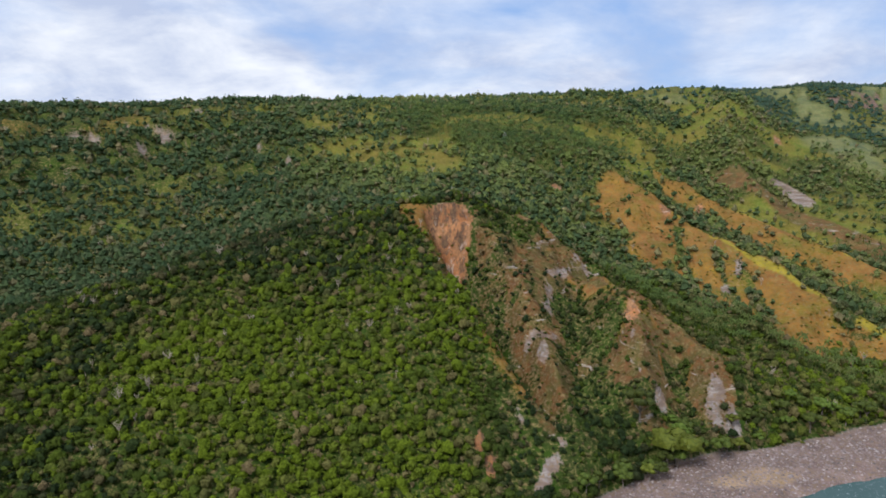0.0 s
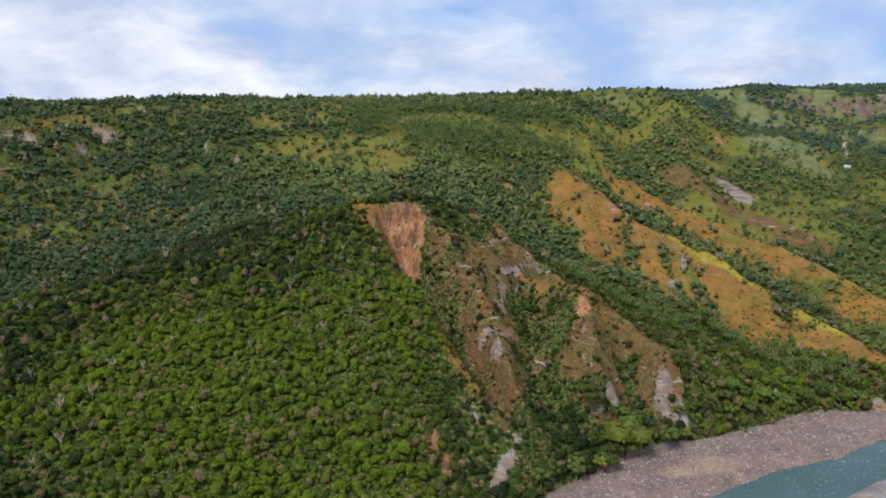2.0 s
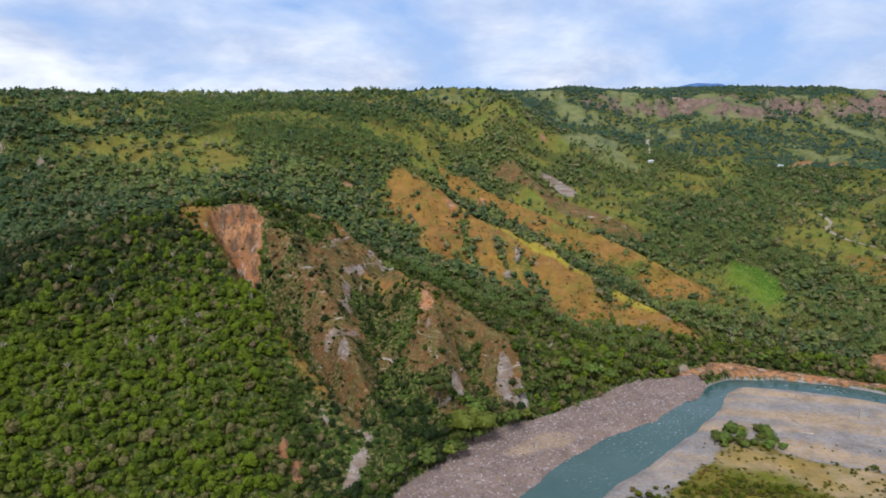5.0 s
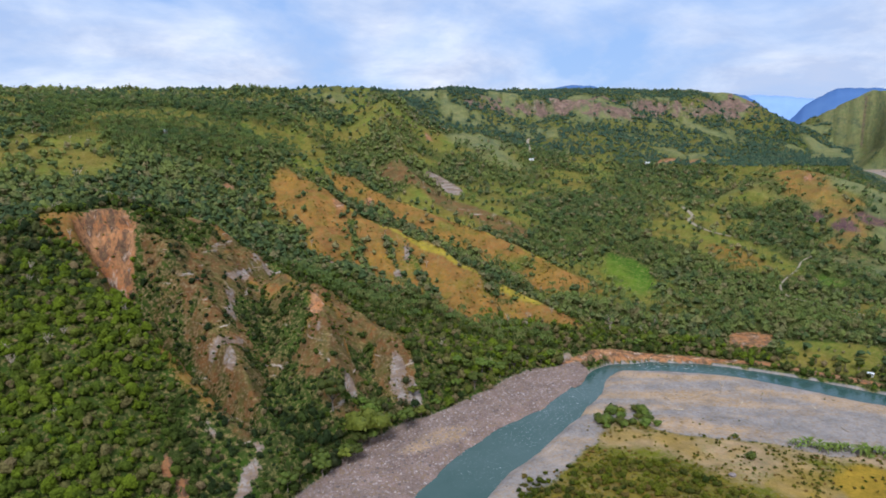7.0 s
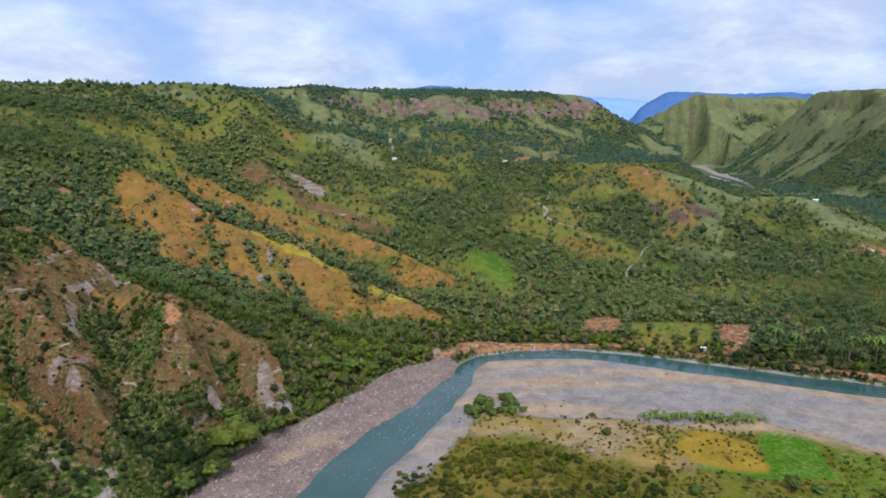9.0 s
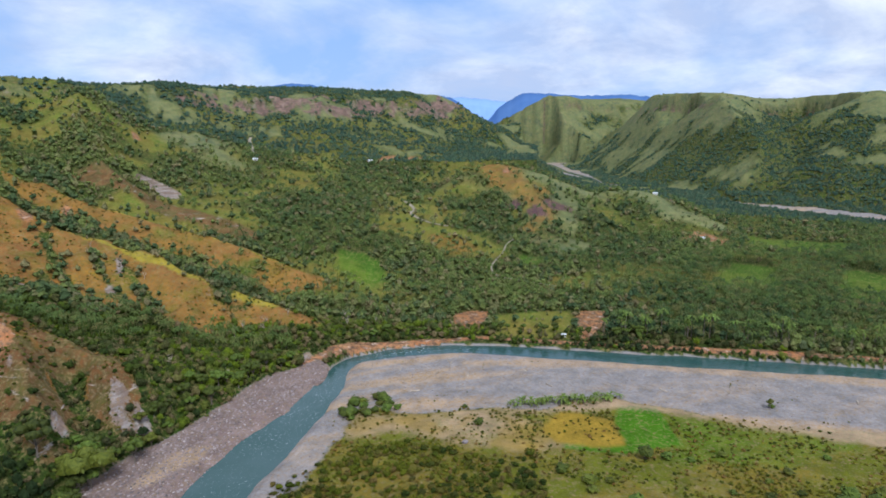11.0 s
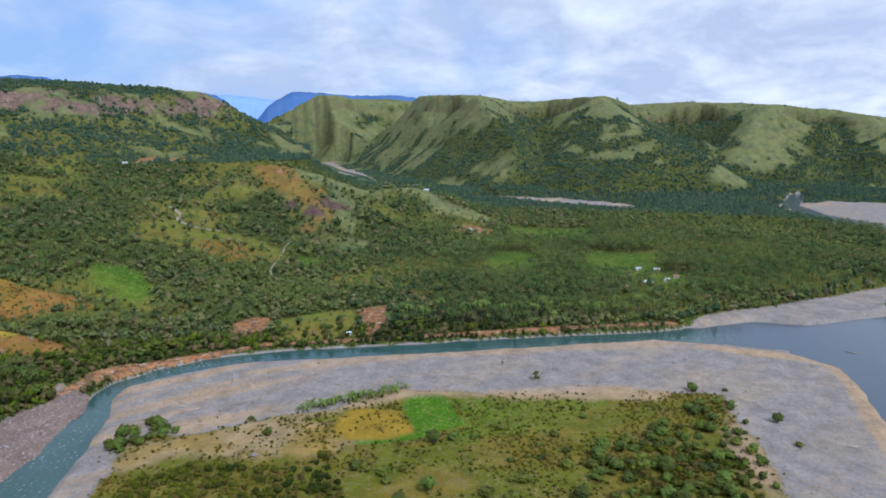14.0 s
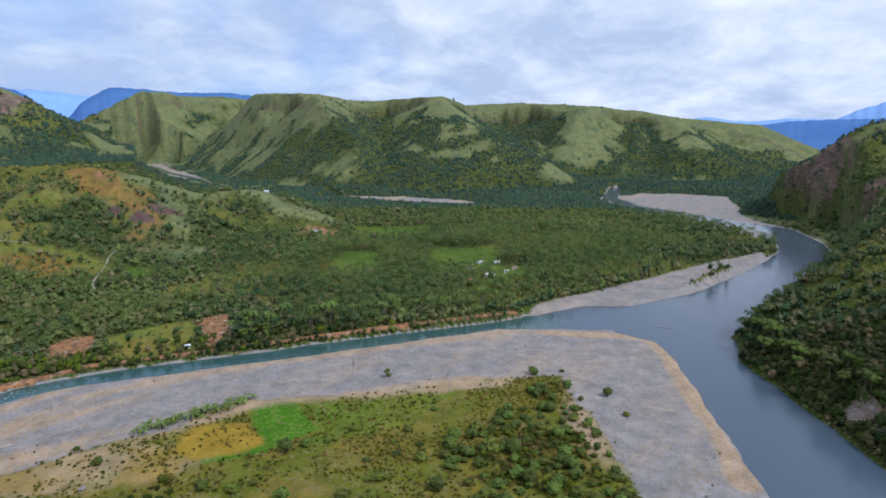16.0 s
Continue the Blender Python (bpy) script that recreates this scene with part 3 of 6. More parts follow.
def cover_grid(x, y, z):
    """Weights of what covers the ground: a dict of arrays."""
    r = np.hypot(x, y)
    az = np.degrees(np.arctan2(x, y))
    n1, n2 = fbm(x, y, 24, 4), fbm(x + 500, y + 90, 70, 4)
    n6 = fbm(x + 12, y - 7, 7, 4, 0.6)
    st = steepness(x, y)
    c = {}
    gravel = np.maximum(soft(inside(BAR, x, y) + 2 * n1, 3), soft(inside(BEACH, x, y) + 3 * n1, 3))
    gravel = np.maximum(gravel, np.maximum(soft(inside(POINT_BAR, x, y) + 4 * n1, 4), soft(inside(FAR_BAR, x, y) + 8 * n1, 8)))
    gravel = np.maximum.reduce([gravel, soft(inside(UP_BAR, x, y) + 14 * n1, 8), soft(inside(CANYON_BAR, x, y) + 20 * n2, 10)])
    isle = soft(inside(ISLAND, x, y) + 9 * n1 + 7 * n2 - 3, 6)
    gravel = gravel * (1 - isle) * soft(np.where(r < 860, 6.0, 3.0) + n1 - z, 1.0)
    c["gravel"] = np.maximum(gravel, soft(0.9 - z, 0.5) * (1 - soft(az - 105, 1) * soft(700 - r, 20)))
    c["isle"] = isle
    c["beach"] = soft(inside(BEACH, x, y) + 4, 6) * gravel
    along_bar = fbm(x * 0.10 - y * 0.06 + 50, x * 0.35 + y * 0.55, 9, 5, 0.6)
    c["sand"] = np.maximum.reduce([gravel * (0.35 + 0.5 * soft(x * 0.42 + y - 305, 14)) * soft(along_bar - 0.12, 0.5), 0.8 * isle * soft(inside(TAN_FIELD, x, y) + 10 * n1 + 6 * n2, 7) * np.clip(0.8 + 0.9 * fbm(x, y, 11, 4), 0.1, 1), 0.85 * soft(inside(TAN_EDGE, x, y) + 9 * n1, 8), 0.75 * gravel * soft(7 + 6 * n1 - along([(318, 236, 0), (350, 197, 0), (387, 142, 0), (437, 41, 0), (462, -20, 0)], x, y)[0], 6), 0.95 * soft(6 + 4 * n1 - along([(458, -30, 0), (456, -60, 0), (456, -92, 0), (448, -110, 0), (423, -113, 0), (374, -111, 0), (315, -110, 0), (260, -106, 0)], x, y)[0], 4), isle * 0.9 * soft(10 - inside(ISLAND, x, y) + 12 * n2 + 4 * n1, 8) * soft(x - 270, 30)])
    c["sand"] = np.maximum(c["sand"] * (1 - c["beach"]), 0.8 * soft(inside(SAND_PATCH, x, y) + 3 * n1, 3))
    c["crop"] = soft(inside(GREEN_FIELD, x, y) + 1.5 * n1, 2)
    for k, m in enumerate(MEADOWS):
        if k == 1:
            continue
        c["crop"] = np.maximum(c["crop"], (0.65 if k in (3, 4) else 0.45) * soft(inside(m, x, y) + 14 * n1 + 5 * n2, 8))
    c["yellow"] = np.maximum(soft(inside(YELLOW_FIELD, x, y) + 6 * n1 + 4 * n2, 4), 0.55 * soft(inside(TAN_FIELD, x, y) + 10 * n1 - 4, 8) * soft(fbm(x + 15, y, 20, 3) + 0.08, 0.3))
    bare = np.zeros_like(x)
    for b in BARE_FIELDS:
        bare = np.maximum(bare, 0.8 * soft(inside(b, x, y) + 6 * n1, 4))
    # dry grass on the spurs: on the crest and down the side that faces the valley
    dry = np.zeros_like(x)
    for k, near, back in ((6, 62, 7), (7, 22, 12), (8, 46, 6), (2, 16, 10), (4, 10, 10), (5, 10, 10), (1, 13, 9)):
        dist, _, side = along(RIDGES[k][0], x, y)
        floor = {4: 29, 5: 25, 2: 24, 1: 30, 6: 13, 8: 20}.get(k, 0)
        dry = np.maximum(dry, soft(np.where(side > 0, near, back) - dist + 16 * n1, 8) * soft(z - floor + 6 * n1, 5))
    dry = dry * (1 - 0.9 * soft(n2 + 0.8 * n1 - 0.52, 0.2))
    c["face"] = np.zeros_like(x)
    for f in FACES:
        c["face"] = np.maximum(c["face"], soft(inside(f, x, y) + 6 * n1, 4) * (1 - 0.8 * soft(fbm(x + 70, y, 13, 3) - 0.22, 0.1)))
    torn = fbm(x + 33, y, 17, 3)
    spur = np.minimum.reduce([along(RIDGES[k][0], x, y)[0] for k in (2, 3, 4, 5)])
    c["face"] = np.maximum(c["face"], 0.95 * soft(inside(BADLANDS, x, y) + 8 + 5 * n1, 6) * np.maximum(soft(8 - spur + 14 * n1 + 6 * n6, 5), 0.9 * soft(torn + 0.3 * n6 - 0.22, 0.12)))
    c["face"] = np.maximum(c["face"], 0.85 * soft(inside(GORGE_RIM, x, y) + 5 * n1, 5) * soft(torn + 0.30 * n6 + 0.02, 0.16))
    ramp = polar([(22.6, 830, 0), (25.9, 790, 0), (29.5, 735, 0), (33.6, 688, 0)])
    c["face"] = np.maximum(c["face"], 0.95 * soft(17 + 10 * n1 - along(ramp, x, y)[0], 7))
    for pts, slope, rounding in GULLIES[:4]:
        dry = dry * soft(along(pts, x, y)[0] - 3 + 5 * n1, 4)
    crests = np.zeros_like(x)
    for k in (6, 8):
        crests = np.maximum(crests, soft(4.5 + 5 * n1 - along(RIDGES[k][0][:-1], x, y)[0], 5))
    c["crest"] = crests * (dry > 0.3)
    for a, rr, s in ((58.4, 912, 24), (60.0, 930, 18), (58.9, 801, 15), (51.4, 698, 20), (49.5, 594, 9), (-36, 850, 40), (-28, 875, 34)):
        dry = np.maximum(dry, (0.75 if a > 0 else 0.42) * soft(s - np.hypot(x - rr * math.sin(radians(a)), (y - rr * math.cos(radians(a))) * 0.7) + 26 * n1 + 10 * n2, 14))
    c["dry"] = np.maximum(dry, 0.8 * soft(26 - along(RIDGES[16][0], x, y)[0] + 40 * n2, 20))
    # pasture on the tablelands and on the spurs below them
    past = np.zeros_like(x)
    for k in range(10, 15):
        past = np.maximum(past, soft(46 - along(RIDGES[k][0], x, y)[0] + 60 * n2, 40))
    for k in (15, 16):
        past = np.maximum(past, soft(48 - along(RIDGES[k][0], x, y)[0] + 70 * n2 + 20 * n1, 30) * (0.35 + 0.65 * soft(az - 56.5, 1.5)))
    for k in range(17, 28):
        past = np.maximum(past, soft(62 + 28 * (k in (17, 24, 25)) - along(RIDGES[k][0], x, y)[0] + 85 * n2 + 25 * n1, 24) * soft(z - 30 + 30 * n2, 20))
    for k in (28, 29):
        past = np.maximum(past, 0.8 * soft(18 - along(RIDGES[k][0], x, y)[0] + 25 * n2, 20))
    past = np.maximum(past, (RIM_OUT < 0) * (az > 55) * 0.95)
    past = np.maximum(past, 0.85 * (RIM_OUT > 0) * (RIM_OUT < 400) * soft(0.66 - RAVINE + 0.7 * n2, 0.2) * np.where(az > 55, soft(n2 + 0.5 * n1 + 0.25, 0.3), 0.8 * soft(n2 + 0.4 * n1 + 0.02, 0.25)))
    # grass on the promontories, woods in the bays between them
    spread = np.maximum.reduce([soft(w - np.abs(az - a) + 2.2 * n2 + 0.8 * n1, 1.4) for a, w in ((69.4, 3.8), (74.0, 2.6), (84.8, 3.7), (97.0, 3.0), (105.4, 3.0))])
    past = np.where((az > 66) & (RIM_OUT > 0) & (r > 1480) & (r < 2700), past * (0.18 + 0.82 * spread), past)
    ravine = soft(np.maximum(flutes_at(x, y) - 0.2, RAVINE) + 0.25 * n2 - np.where(az > 55, 0.74, 0.5), 0.2) * soft(238 - z, 20) * (z > 20)
    past = np.where(r > 2600, np.maximum(past, 0.95 * soft(n2 + 0.12, 0.3)), past)
    c["pasture"] = past * (1 - np.where(r > 2600, 0.5, 0.85) * ravine) * (1 - c["dry"])
    c["meadow"] = soft(fbm(x + 40, y, 85, 4) - 0.01, 0.25) * soft(r - 520, 60) * (0.9 - 0.5 * soft(-14 - az, 10)) * np.where(az < 56, 1 - 0.5 * soft(r - 1150, 100), (1 - 0.75 * soft(r - 1150, 100)) * (1 - 0.5 * soft(az - 66, 4)))
    c["meadow"] = np.maximum(c["meadow"], 0.95 * soft(inside(MEADOWS[1], x, y) + 5 * n1, 5))
    earth = bare
    rock = soft(st + 0.25 * n1 - np.where(r > 1000, np.where(az < 52, 0.80, 1.0), 1.35), 0.25) * (z > 3)
    near_bad = (r < 480) & (az < 27)
    c["face"] = np.maximum(c["face"], np.where(near_bad, 0.6 * rock * soft(n2 + 0.5 * n1 + 0.1, 0.3), 0))
    rock = np.where(near_bad, 0.15 * rock, rock)
    for line in RIBS:
        rock = np.maximum(rock, soft(1.9 + 3.6 * n6 - along(line, x, y)[0], 1.6))
    rock = np.maximum(rock, spots(ROCK_SPOTS, x, y, n1))
    rock = np.maximum(rock, soft(1 - np.hypot((x - 850 * math.sin(radians(27.3))) / 14, (y - 850 * math.cos(radians(27.3))) / 42) + 0.5 * n1, 0.2))
    rock = np.where(r > 1000, rock * soft(z - 165 + 40 * n2, 30) * np.where(az > 55, 0.2, 0.6), rock)
    c["cliff"] = (np.where(az > 55, 0.62, 0.85) * (RIM_OUT >= 0) * soft(RIM_OUT - 1, 4) * soft(15 - RIM_OUT, 6) * soft(n1 + n2 + 0.12, 0.25))
    band = soft(st - 0.45, 0.2) * soft(z - 184 + 10 * n2, 8) * soft(228 - z + 10 * n2, 8) * (az > 27) * (az < 53) * (r > 1350) * (r < 1850)
    # one face of the hill takes the dark cliff tone too
    c["cliff"] = np.maximum(c["cliff"], 0.8 * soft(inside(HILL_FACE, x, y) + 40 * n2, 30) * soft(z - 14, 10) * soft(n1 + n2 + 0.25, 0.3))
    c["cliff"] = np.maximum(c["cliff"], 0.85 * band * soft(n1 + 0.1, 0.3))
    c["rock"] = rock
    # orange river cliff at the outer bank
    bank = along([(252, 312, 0), (277, 317, 0), (299, 310, 0), (326, 292, 0), (366, 258, 0), (392, 210, 0), (430, 138, 0), (466, 66, 0), (506, -12, 0)], x, y)[0]
    earth = np.maximum(earth, soft(4.2 + 2.0 * soft(325 - x, 40) + 3 * n1 - bank, 3) * (c["gravel"] < 0.6))
    earth = np.maximum(earth, soft(inside(SCAR, x, y) + 5 * n1 + 4 * n6 - 0.5, 3))
    earth = np.maximum(earth, spots(EARTH_SPOTS, x, y, n1))
    c["earth"] = earth
    burnt = np.zeros_like(x)
    for a, rr, s in ((57.9, 866, 14), (59.3, 850, 18), (61.5, 878, 19)):
        burnt = np.maximum(burnt, soft(s - np.hypot(x - rr * math.sin(radians(a)), y - rr * math.cos(radians(a))) + 18 * n1, 12))
    c["burnt"] = burnt
    c["track"] = np.zeros_like(x)
    for t in TRACKS:
        c["track"] = np.maximum(c["track"], soft(3.5 - along(t, x, y)[0], 2))
    c["bar"] = soft(inside(BAR, x, y), 2)
    return c


C = cover_grid(GX, GY, GZ)


def cover(x, y, *names):
    """Cover weights at places in plan."""
    return dict(zip(names, on_grid([C[n] for n in names], x, y)))


def node_material(name):
    m = bpy.data.materials.new(name)
    m.use_nodes = True
    nt = m.node_tree
    return m, nt.nodes, nt.links, nt.nodes["Principled BSDF"]


def mixer(nodes, links, a, b, fac):
    """Mix node between colours or sockets a and b by a socket or a number."""
    n = nodes.new("ShaderNodeMix")
    n.data_type = "RGBA"
    for sock, v in ((6, a), (7, b)):
        if isinstance(v, tuple):
            n.inputs[sock].default_value = (*v, 1)
        else:
            links.new(v, n.inputs[sock])
    if isinstance(fac, float):
        n.inputs[0].default_value = fac
    else:
        links.new(fac, n.inputs[0])
    return n.outputs[2]


def noise_out(nodes, links, coord, scale, detail=6.0, rough=0.6, lo=0.35, hi=0.65):
    n = nodes.new("ShaderNodeTexNoise")
    n.inputs["Scale"].default_value, n.inputs["Detail"].default_value, n.inputs["Roughness"].default_value = scale, detail, rough
    links.new(coord, n.inputs["Vector"])
    r = nodes.new("ShaderNodeMapRange")
    r.inputs[1].default_value, r.inputs[2].default_value = lo, hi
    links.new(n.outputs["Fac"], r.inputs[0])
    return r.outputs[0]


def bump(nodes, links, height_socket, bsdf, strength, distance):
    b = nodes.new("ShaderNodeBump")
    b.inputs["Strength"].default_value, b.inputs["Distance"].default_value = strength, distance
    links.new(height_socket, b.inputs["Height"])
    links.new(b.outputs[0], bsdf.inputs["Normal"])


def ground_material():
    m, nodes, links, bsdf = node_material("ground_cover")
    geo = nodes.new("ShaderNodeNewGeometry").outputs["Position"]
    big = noise_out(nodes, links, geo, 0.018)
    mid = noise_out(nodes, links, geo, 0.09, 8.0)
    fine = noise_out(nodes, links, geo, 0.55, 8.0, 0.7)
    peb = noise_out(nodes, links, geo, 1.6, 4.0, 0.7, 0.25, 0.75)

    def attr(name):
        a = nodes.new("ShaderNodeAttribute")
        a.attribute_name = name
        return a.outputs["Fac"]

    def edge(name, amount=0.5, lo=0.3, hi=0.7):
        # cover weight broken up by the fine noise
        a = nodes.new("ShaderNodeMath")
        a.operation = "ADD"
        links.new(attr(name), a.inputs[0])
        s = nodes.new("ShaderNodeMath")
        s.operation = "MULTIPLY_ADD"
        links.new(fine, s.inputs[0])
        s.inputs[1].default_value, s.inputs[2].default_value = amount, -amount / 2
        links.new(s.outputs[0], a.inputs[1])
        r = nodes.new("ShaderNodeMapRange")
        r.inputs[1].default_value, r.inputs[2].default_value = lo, hi
        links.new(a.outputs[0], r.inputs[0])
        return r.outputs[0]

    under = mixer(nodes, links, (0.034, 0.050, 0.014), (0.060, 0.062, 0.018), fine)
    under = mixer(nodes, links, under, (0.040, 0.075, 0.010), mid)
    meadow = mixer(nodes, links, (0.120, 0.140, 0.020), (0.210, 0.185, 0.030), fine)
    meadow = mixer(nodes, links, meadow, (0.120, 0.185, 0.022), mid)
    meadow = mixer(nodes, links, meadow, (0.200, 0.150, 0.028), big)
    isle = mixer(nodes, links, (0.150, 0.152, 0.014), (0.250, 0.162, 0.028), noise_out(nodes, links, geo, 0.03, 6.0, 0.6, 0.42, 0.58))
    isle = mixer(nodes, links, isle, (0.085, 0.100, 0.012), fine)
    isle = mixer(nodes, links, isle, (0.210, 0.160, 0.050), noise_out(nodes, links, geo, 0.06, 9.0, 0.75, 0.55, 0.66))
    sep = nodes.new("ShaderNodeVectorMath")
    sep.operation = "MULTIPLY"
    sep.inputs[1].default_value = (0.25, 0.25, 2.2)
    links.new(geo, sep.inputs[0])
    dry = mixer(nodes, links, (0.345, 0.148, 0.036), (0.385, 0.235, 0.030), mid)
    dry = mixer(nodes, links, dry, (0.270, 0.110, 0.045), big)
    dry = mixer(nodes, links, dry, (0.165, 0.150, 0.024), noise_out(nodes, links, geo, 0.05, 9.0, 0.7, 0.50, 0.62))
    dry = mixer(nodes, links, dry, (0.200, 0.105, 0.022), fine)
    dry = mixer(nodes, links, dry, (0.070, 0.085, 0.014), noise_out(nodes, links, geo, 0.22, 8.0, 0.7, 0.60, 0.66))
    face = mixer(nodes, links, (0.240, 0.098, 0.030), (0.140, 0.070, 0.032), mid)
    face = mixer(nodes, links, face, (0.100, 0.100, 0.026), noise_out(nodes, links, geo, 0.10, 9.0, 0.7, 0.44, 0.56))
    face = mixer(nodes, links, face, (0.120, 0.070, 0.034), fine)
    face = mixer(nodes, links, face, (0.420, 0.350, 0.310), noise_out(nodes, links, sep.outputs[0], 0.12, 8.0, 0.7, 0.60, 0.66))
    crest_tone = mixer(nodes, links, (0.360, 0.270, 0.030), (0.260, 0.210, 0.028), fine)
    # grass tones; their raised blue stands in for haze on far slopes
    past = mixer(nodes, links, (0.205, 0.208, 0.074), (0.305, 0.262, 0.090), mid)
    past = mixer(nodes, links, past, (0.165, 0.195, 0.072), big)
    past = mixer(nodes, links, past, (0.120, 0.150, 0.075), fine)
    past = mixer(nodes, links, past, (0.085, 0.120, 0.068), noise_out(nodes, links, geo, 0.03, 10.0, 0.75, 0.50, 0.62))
    rock = mixer(nodes, links, (0.400, 0.340, 0.300), (0.500, 0.460, 0.440), mid)
    rock = mixer(nodes, links, rock, (0.16, 0.11, 0.08), fine)
    strata = noise_out(nodes, links, sep.outputs[0], 0.22, 6.0, 0.6, 0.42, 0.58)
    sep2 = nodes.new("ShaderNodeVectorMath")
    sep2.operation = "MULTIPLY"
    sep2.inputs[1].default_value = (1.0, 1.0, 0.15)
    links.new(geo, sep2.inputs[0])
    streak = noise_out(nodes, links, sep2.outputs[0], 0.22, 9.0, 0.75, 0.47, 0.55)
    rock = mixer(nodes, links, rock, (0.210, 0.150, 0.120), strata)
    cliff = mixer(nodes, links, (0.210, 0.135, 0.115), (0.130, 0.085, 0.075), strata)
    cliff = mixer(nodes, links, cliff, (0.330, 0.235, 0.195), noise_out(nodes, links, geo, 0.03, 9.0, 0.75, 0.56, 0.68))
    cliff = mixer(nodes, links, cliff, (0.065, 0.080, 0.040), noise_out(nodes, links, geo, 0.05, 9.0, 0.75, 0.52, 0.62))
    earth = mixer(nodes, links, (0.520, 0.200, 0.070), (0.520, 0.300, 0.150), mid)
    earth = mixer(nodes, links, earth, (0.260, 0.105, 0.050), fine)
    earth = mixer(nodes, links, earth, (0.150, 0.085, 0.055), streak)
    earth = mixer(nodes, links, earth, (0.560, 0.420, 0.330), noise_out(nodes, links, sep2.outputs[0], 0.16, 9.0, 0.75, 0.56, 0.64))
    gravel = mixer(nodes, links, (0.262, 0.234, 0.240), (0.340, 0.300, 0.298), mid)
    gravel = mixer(nodes, links, gravel, (0.130, 0.120, 0.120), fine)
    gravel = mixer(nodes, links, gravel, (0.320, 0.290, 0.270), peb)
    beach = mixer(nodes, links, (0.250, 0.172, 0.150), (0.320, 0.238, 0.208), mid)
    beach = mixer(nodes, links, beach, (0.160, 0.115, 0.100), fine)
    sand = mixer(nodes, links, (0.450, 0.330, 0.225), (0.370, 0.245, 0.140), fine)
    crop = mixer(nodes, links, (0.040, 0.140, 0.005), (0.082, 0.185, 0.008), fine)
    yellow = mixer(nodes, links, (0.370, 0.225, 0.030), (0.240, 0.170, 0.022), fine)
    burnt = mixer(nodes, links, (0.075, 0.040, 0.055), (0.140, 0.078, 0.072), fine)
    col = under
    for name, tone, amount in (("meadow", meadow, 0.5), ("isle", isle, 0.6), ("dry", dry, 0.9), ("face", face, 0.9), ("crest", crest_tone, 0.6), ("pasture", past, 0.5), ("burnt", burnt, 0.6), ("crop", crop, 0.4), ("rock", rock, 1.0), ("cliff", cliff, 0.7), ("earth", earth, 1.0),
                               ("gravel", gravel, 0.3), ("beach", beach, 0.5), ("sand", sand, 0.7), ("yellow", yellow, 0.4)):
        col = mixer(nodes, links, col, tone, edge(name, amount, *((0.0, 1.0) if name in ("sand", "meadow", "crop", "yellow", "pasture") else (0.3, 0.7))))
    patch = mixer(nodes, links, (0.58, 0.60, 0.62), (1.22, 1.20, 1.16), noise_out(nodes, links, geo, 0.085, 12.0, 0.78, 0.32, 0.68))
    mul = nodes.new("ShaderNodeMix")
    mul.data_type, mul.blend_type = "RGBA", "MULTIPLY"
    mul.inputs[0].default_value = 1.0
    links.new(col, mul.inputs[6])
    links.new(patch, mul.inputs[7])
    links.new(mul.outputs[2], bsdf.inputs["Base Color"])
    bsdf.inputs["Roughness"].default_value = 0.95
    bsdf.inputs["Specular IOR Level"].default_value = 0.04
    relief = noise_out(nodes, links, geo, 0.16, 12.0, 0.72, 0.2, 0.8)
    bump(nodes, links, relief, bsdf, 0.5, 1.8)
    return m


MAT_GROUND = ground_material()


def mesh_from(name, verts, faces, material, smooth=True):
    """Mesh from numpy arrays: verts (n, 3), faces (m, 3 or 4)."""
    me = bpy.data.meshes.new(name)
    k = faces.shape[1]
    me.vertices.add(len(verts))
    me.vertices.foreach_set("co", np.ascontiguousarray(verts, np.float32).ravel())
    me.loops.add(faces.size)
    me.loops.foreach_set("vertex_index", np.ascontiguousarray(faces, np.int32).ravel())
    me.polygons.add(len(faces))
    me.polygons.foreach_set("loop_start", np.arange(0, faces.size, k, dtype=np.int32))
    me.polygons.foreach_set("use_smooth", np.full(len(faces), smooth))
    me.materials.append(material)
    me.update(calc_edges=True)
    me.validate()
    return me


def point_values(me, name, values):
    a = me.attributes.new(name, "FLOAT", "POINT")
    a.data.foreach_set("value", np.ascontiguousarray(values, np.float32).ravel())


def build_ground():
    na, nr = GZ.shape
    idx = np.arange(na * nr).reshape(na, nr)
    quads = np.stack([idx[:-1, :-1], idx[1:, :-1], idx[1:, 1:], idx[:-1, 1:]], -1).reshape(-1, 4)[:, ::-1]
    me = mesh_from("ground", np.stack([GX, GY, GZ], -1).reshape(-1, 3), quads, MAT_GROUND)
    for key, values in C.items():
        point_values(me, key, values)
    return tagged(new("ground", me), "river valley ground with dry grass spurs and gravel bars", "ground", kind="structure")


build_ground()


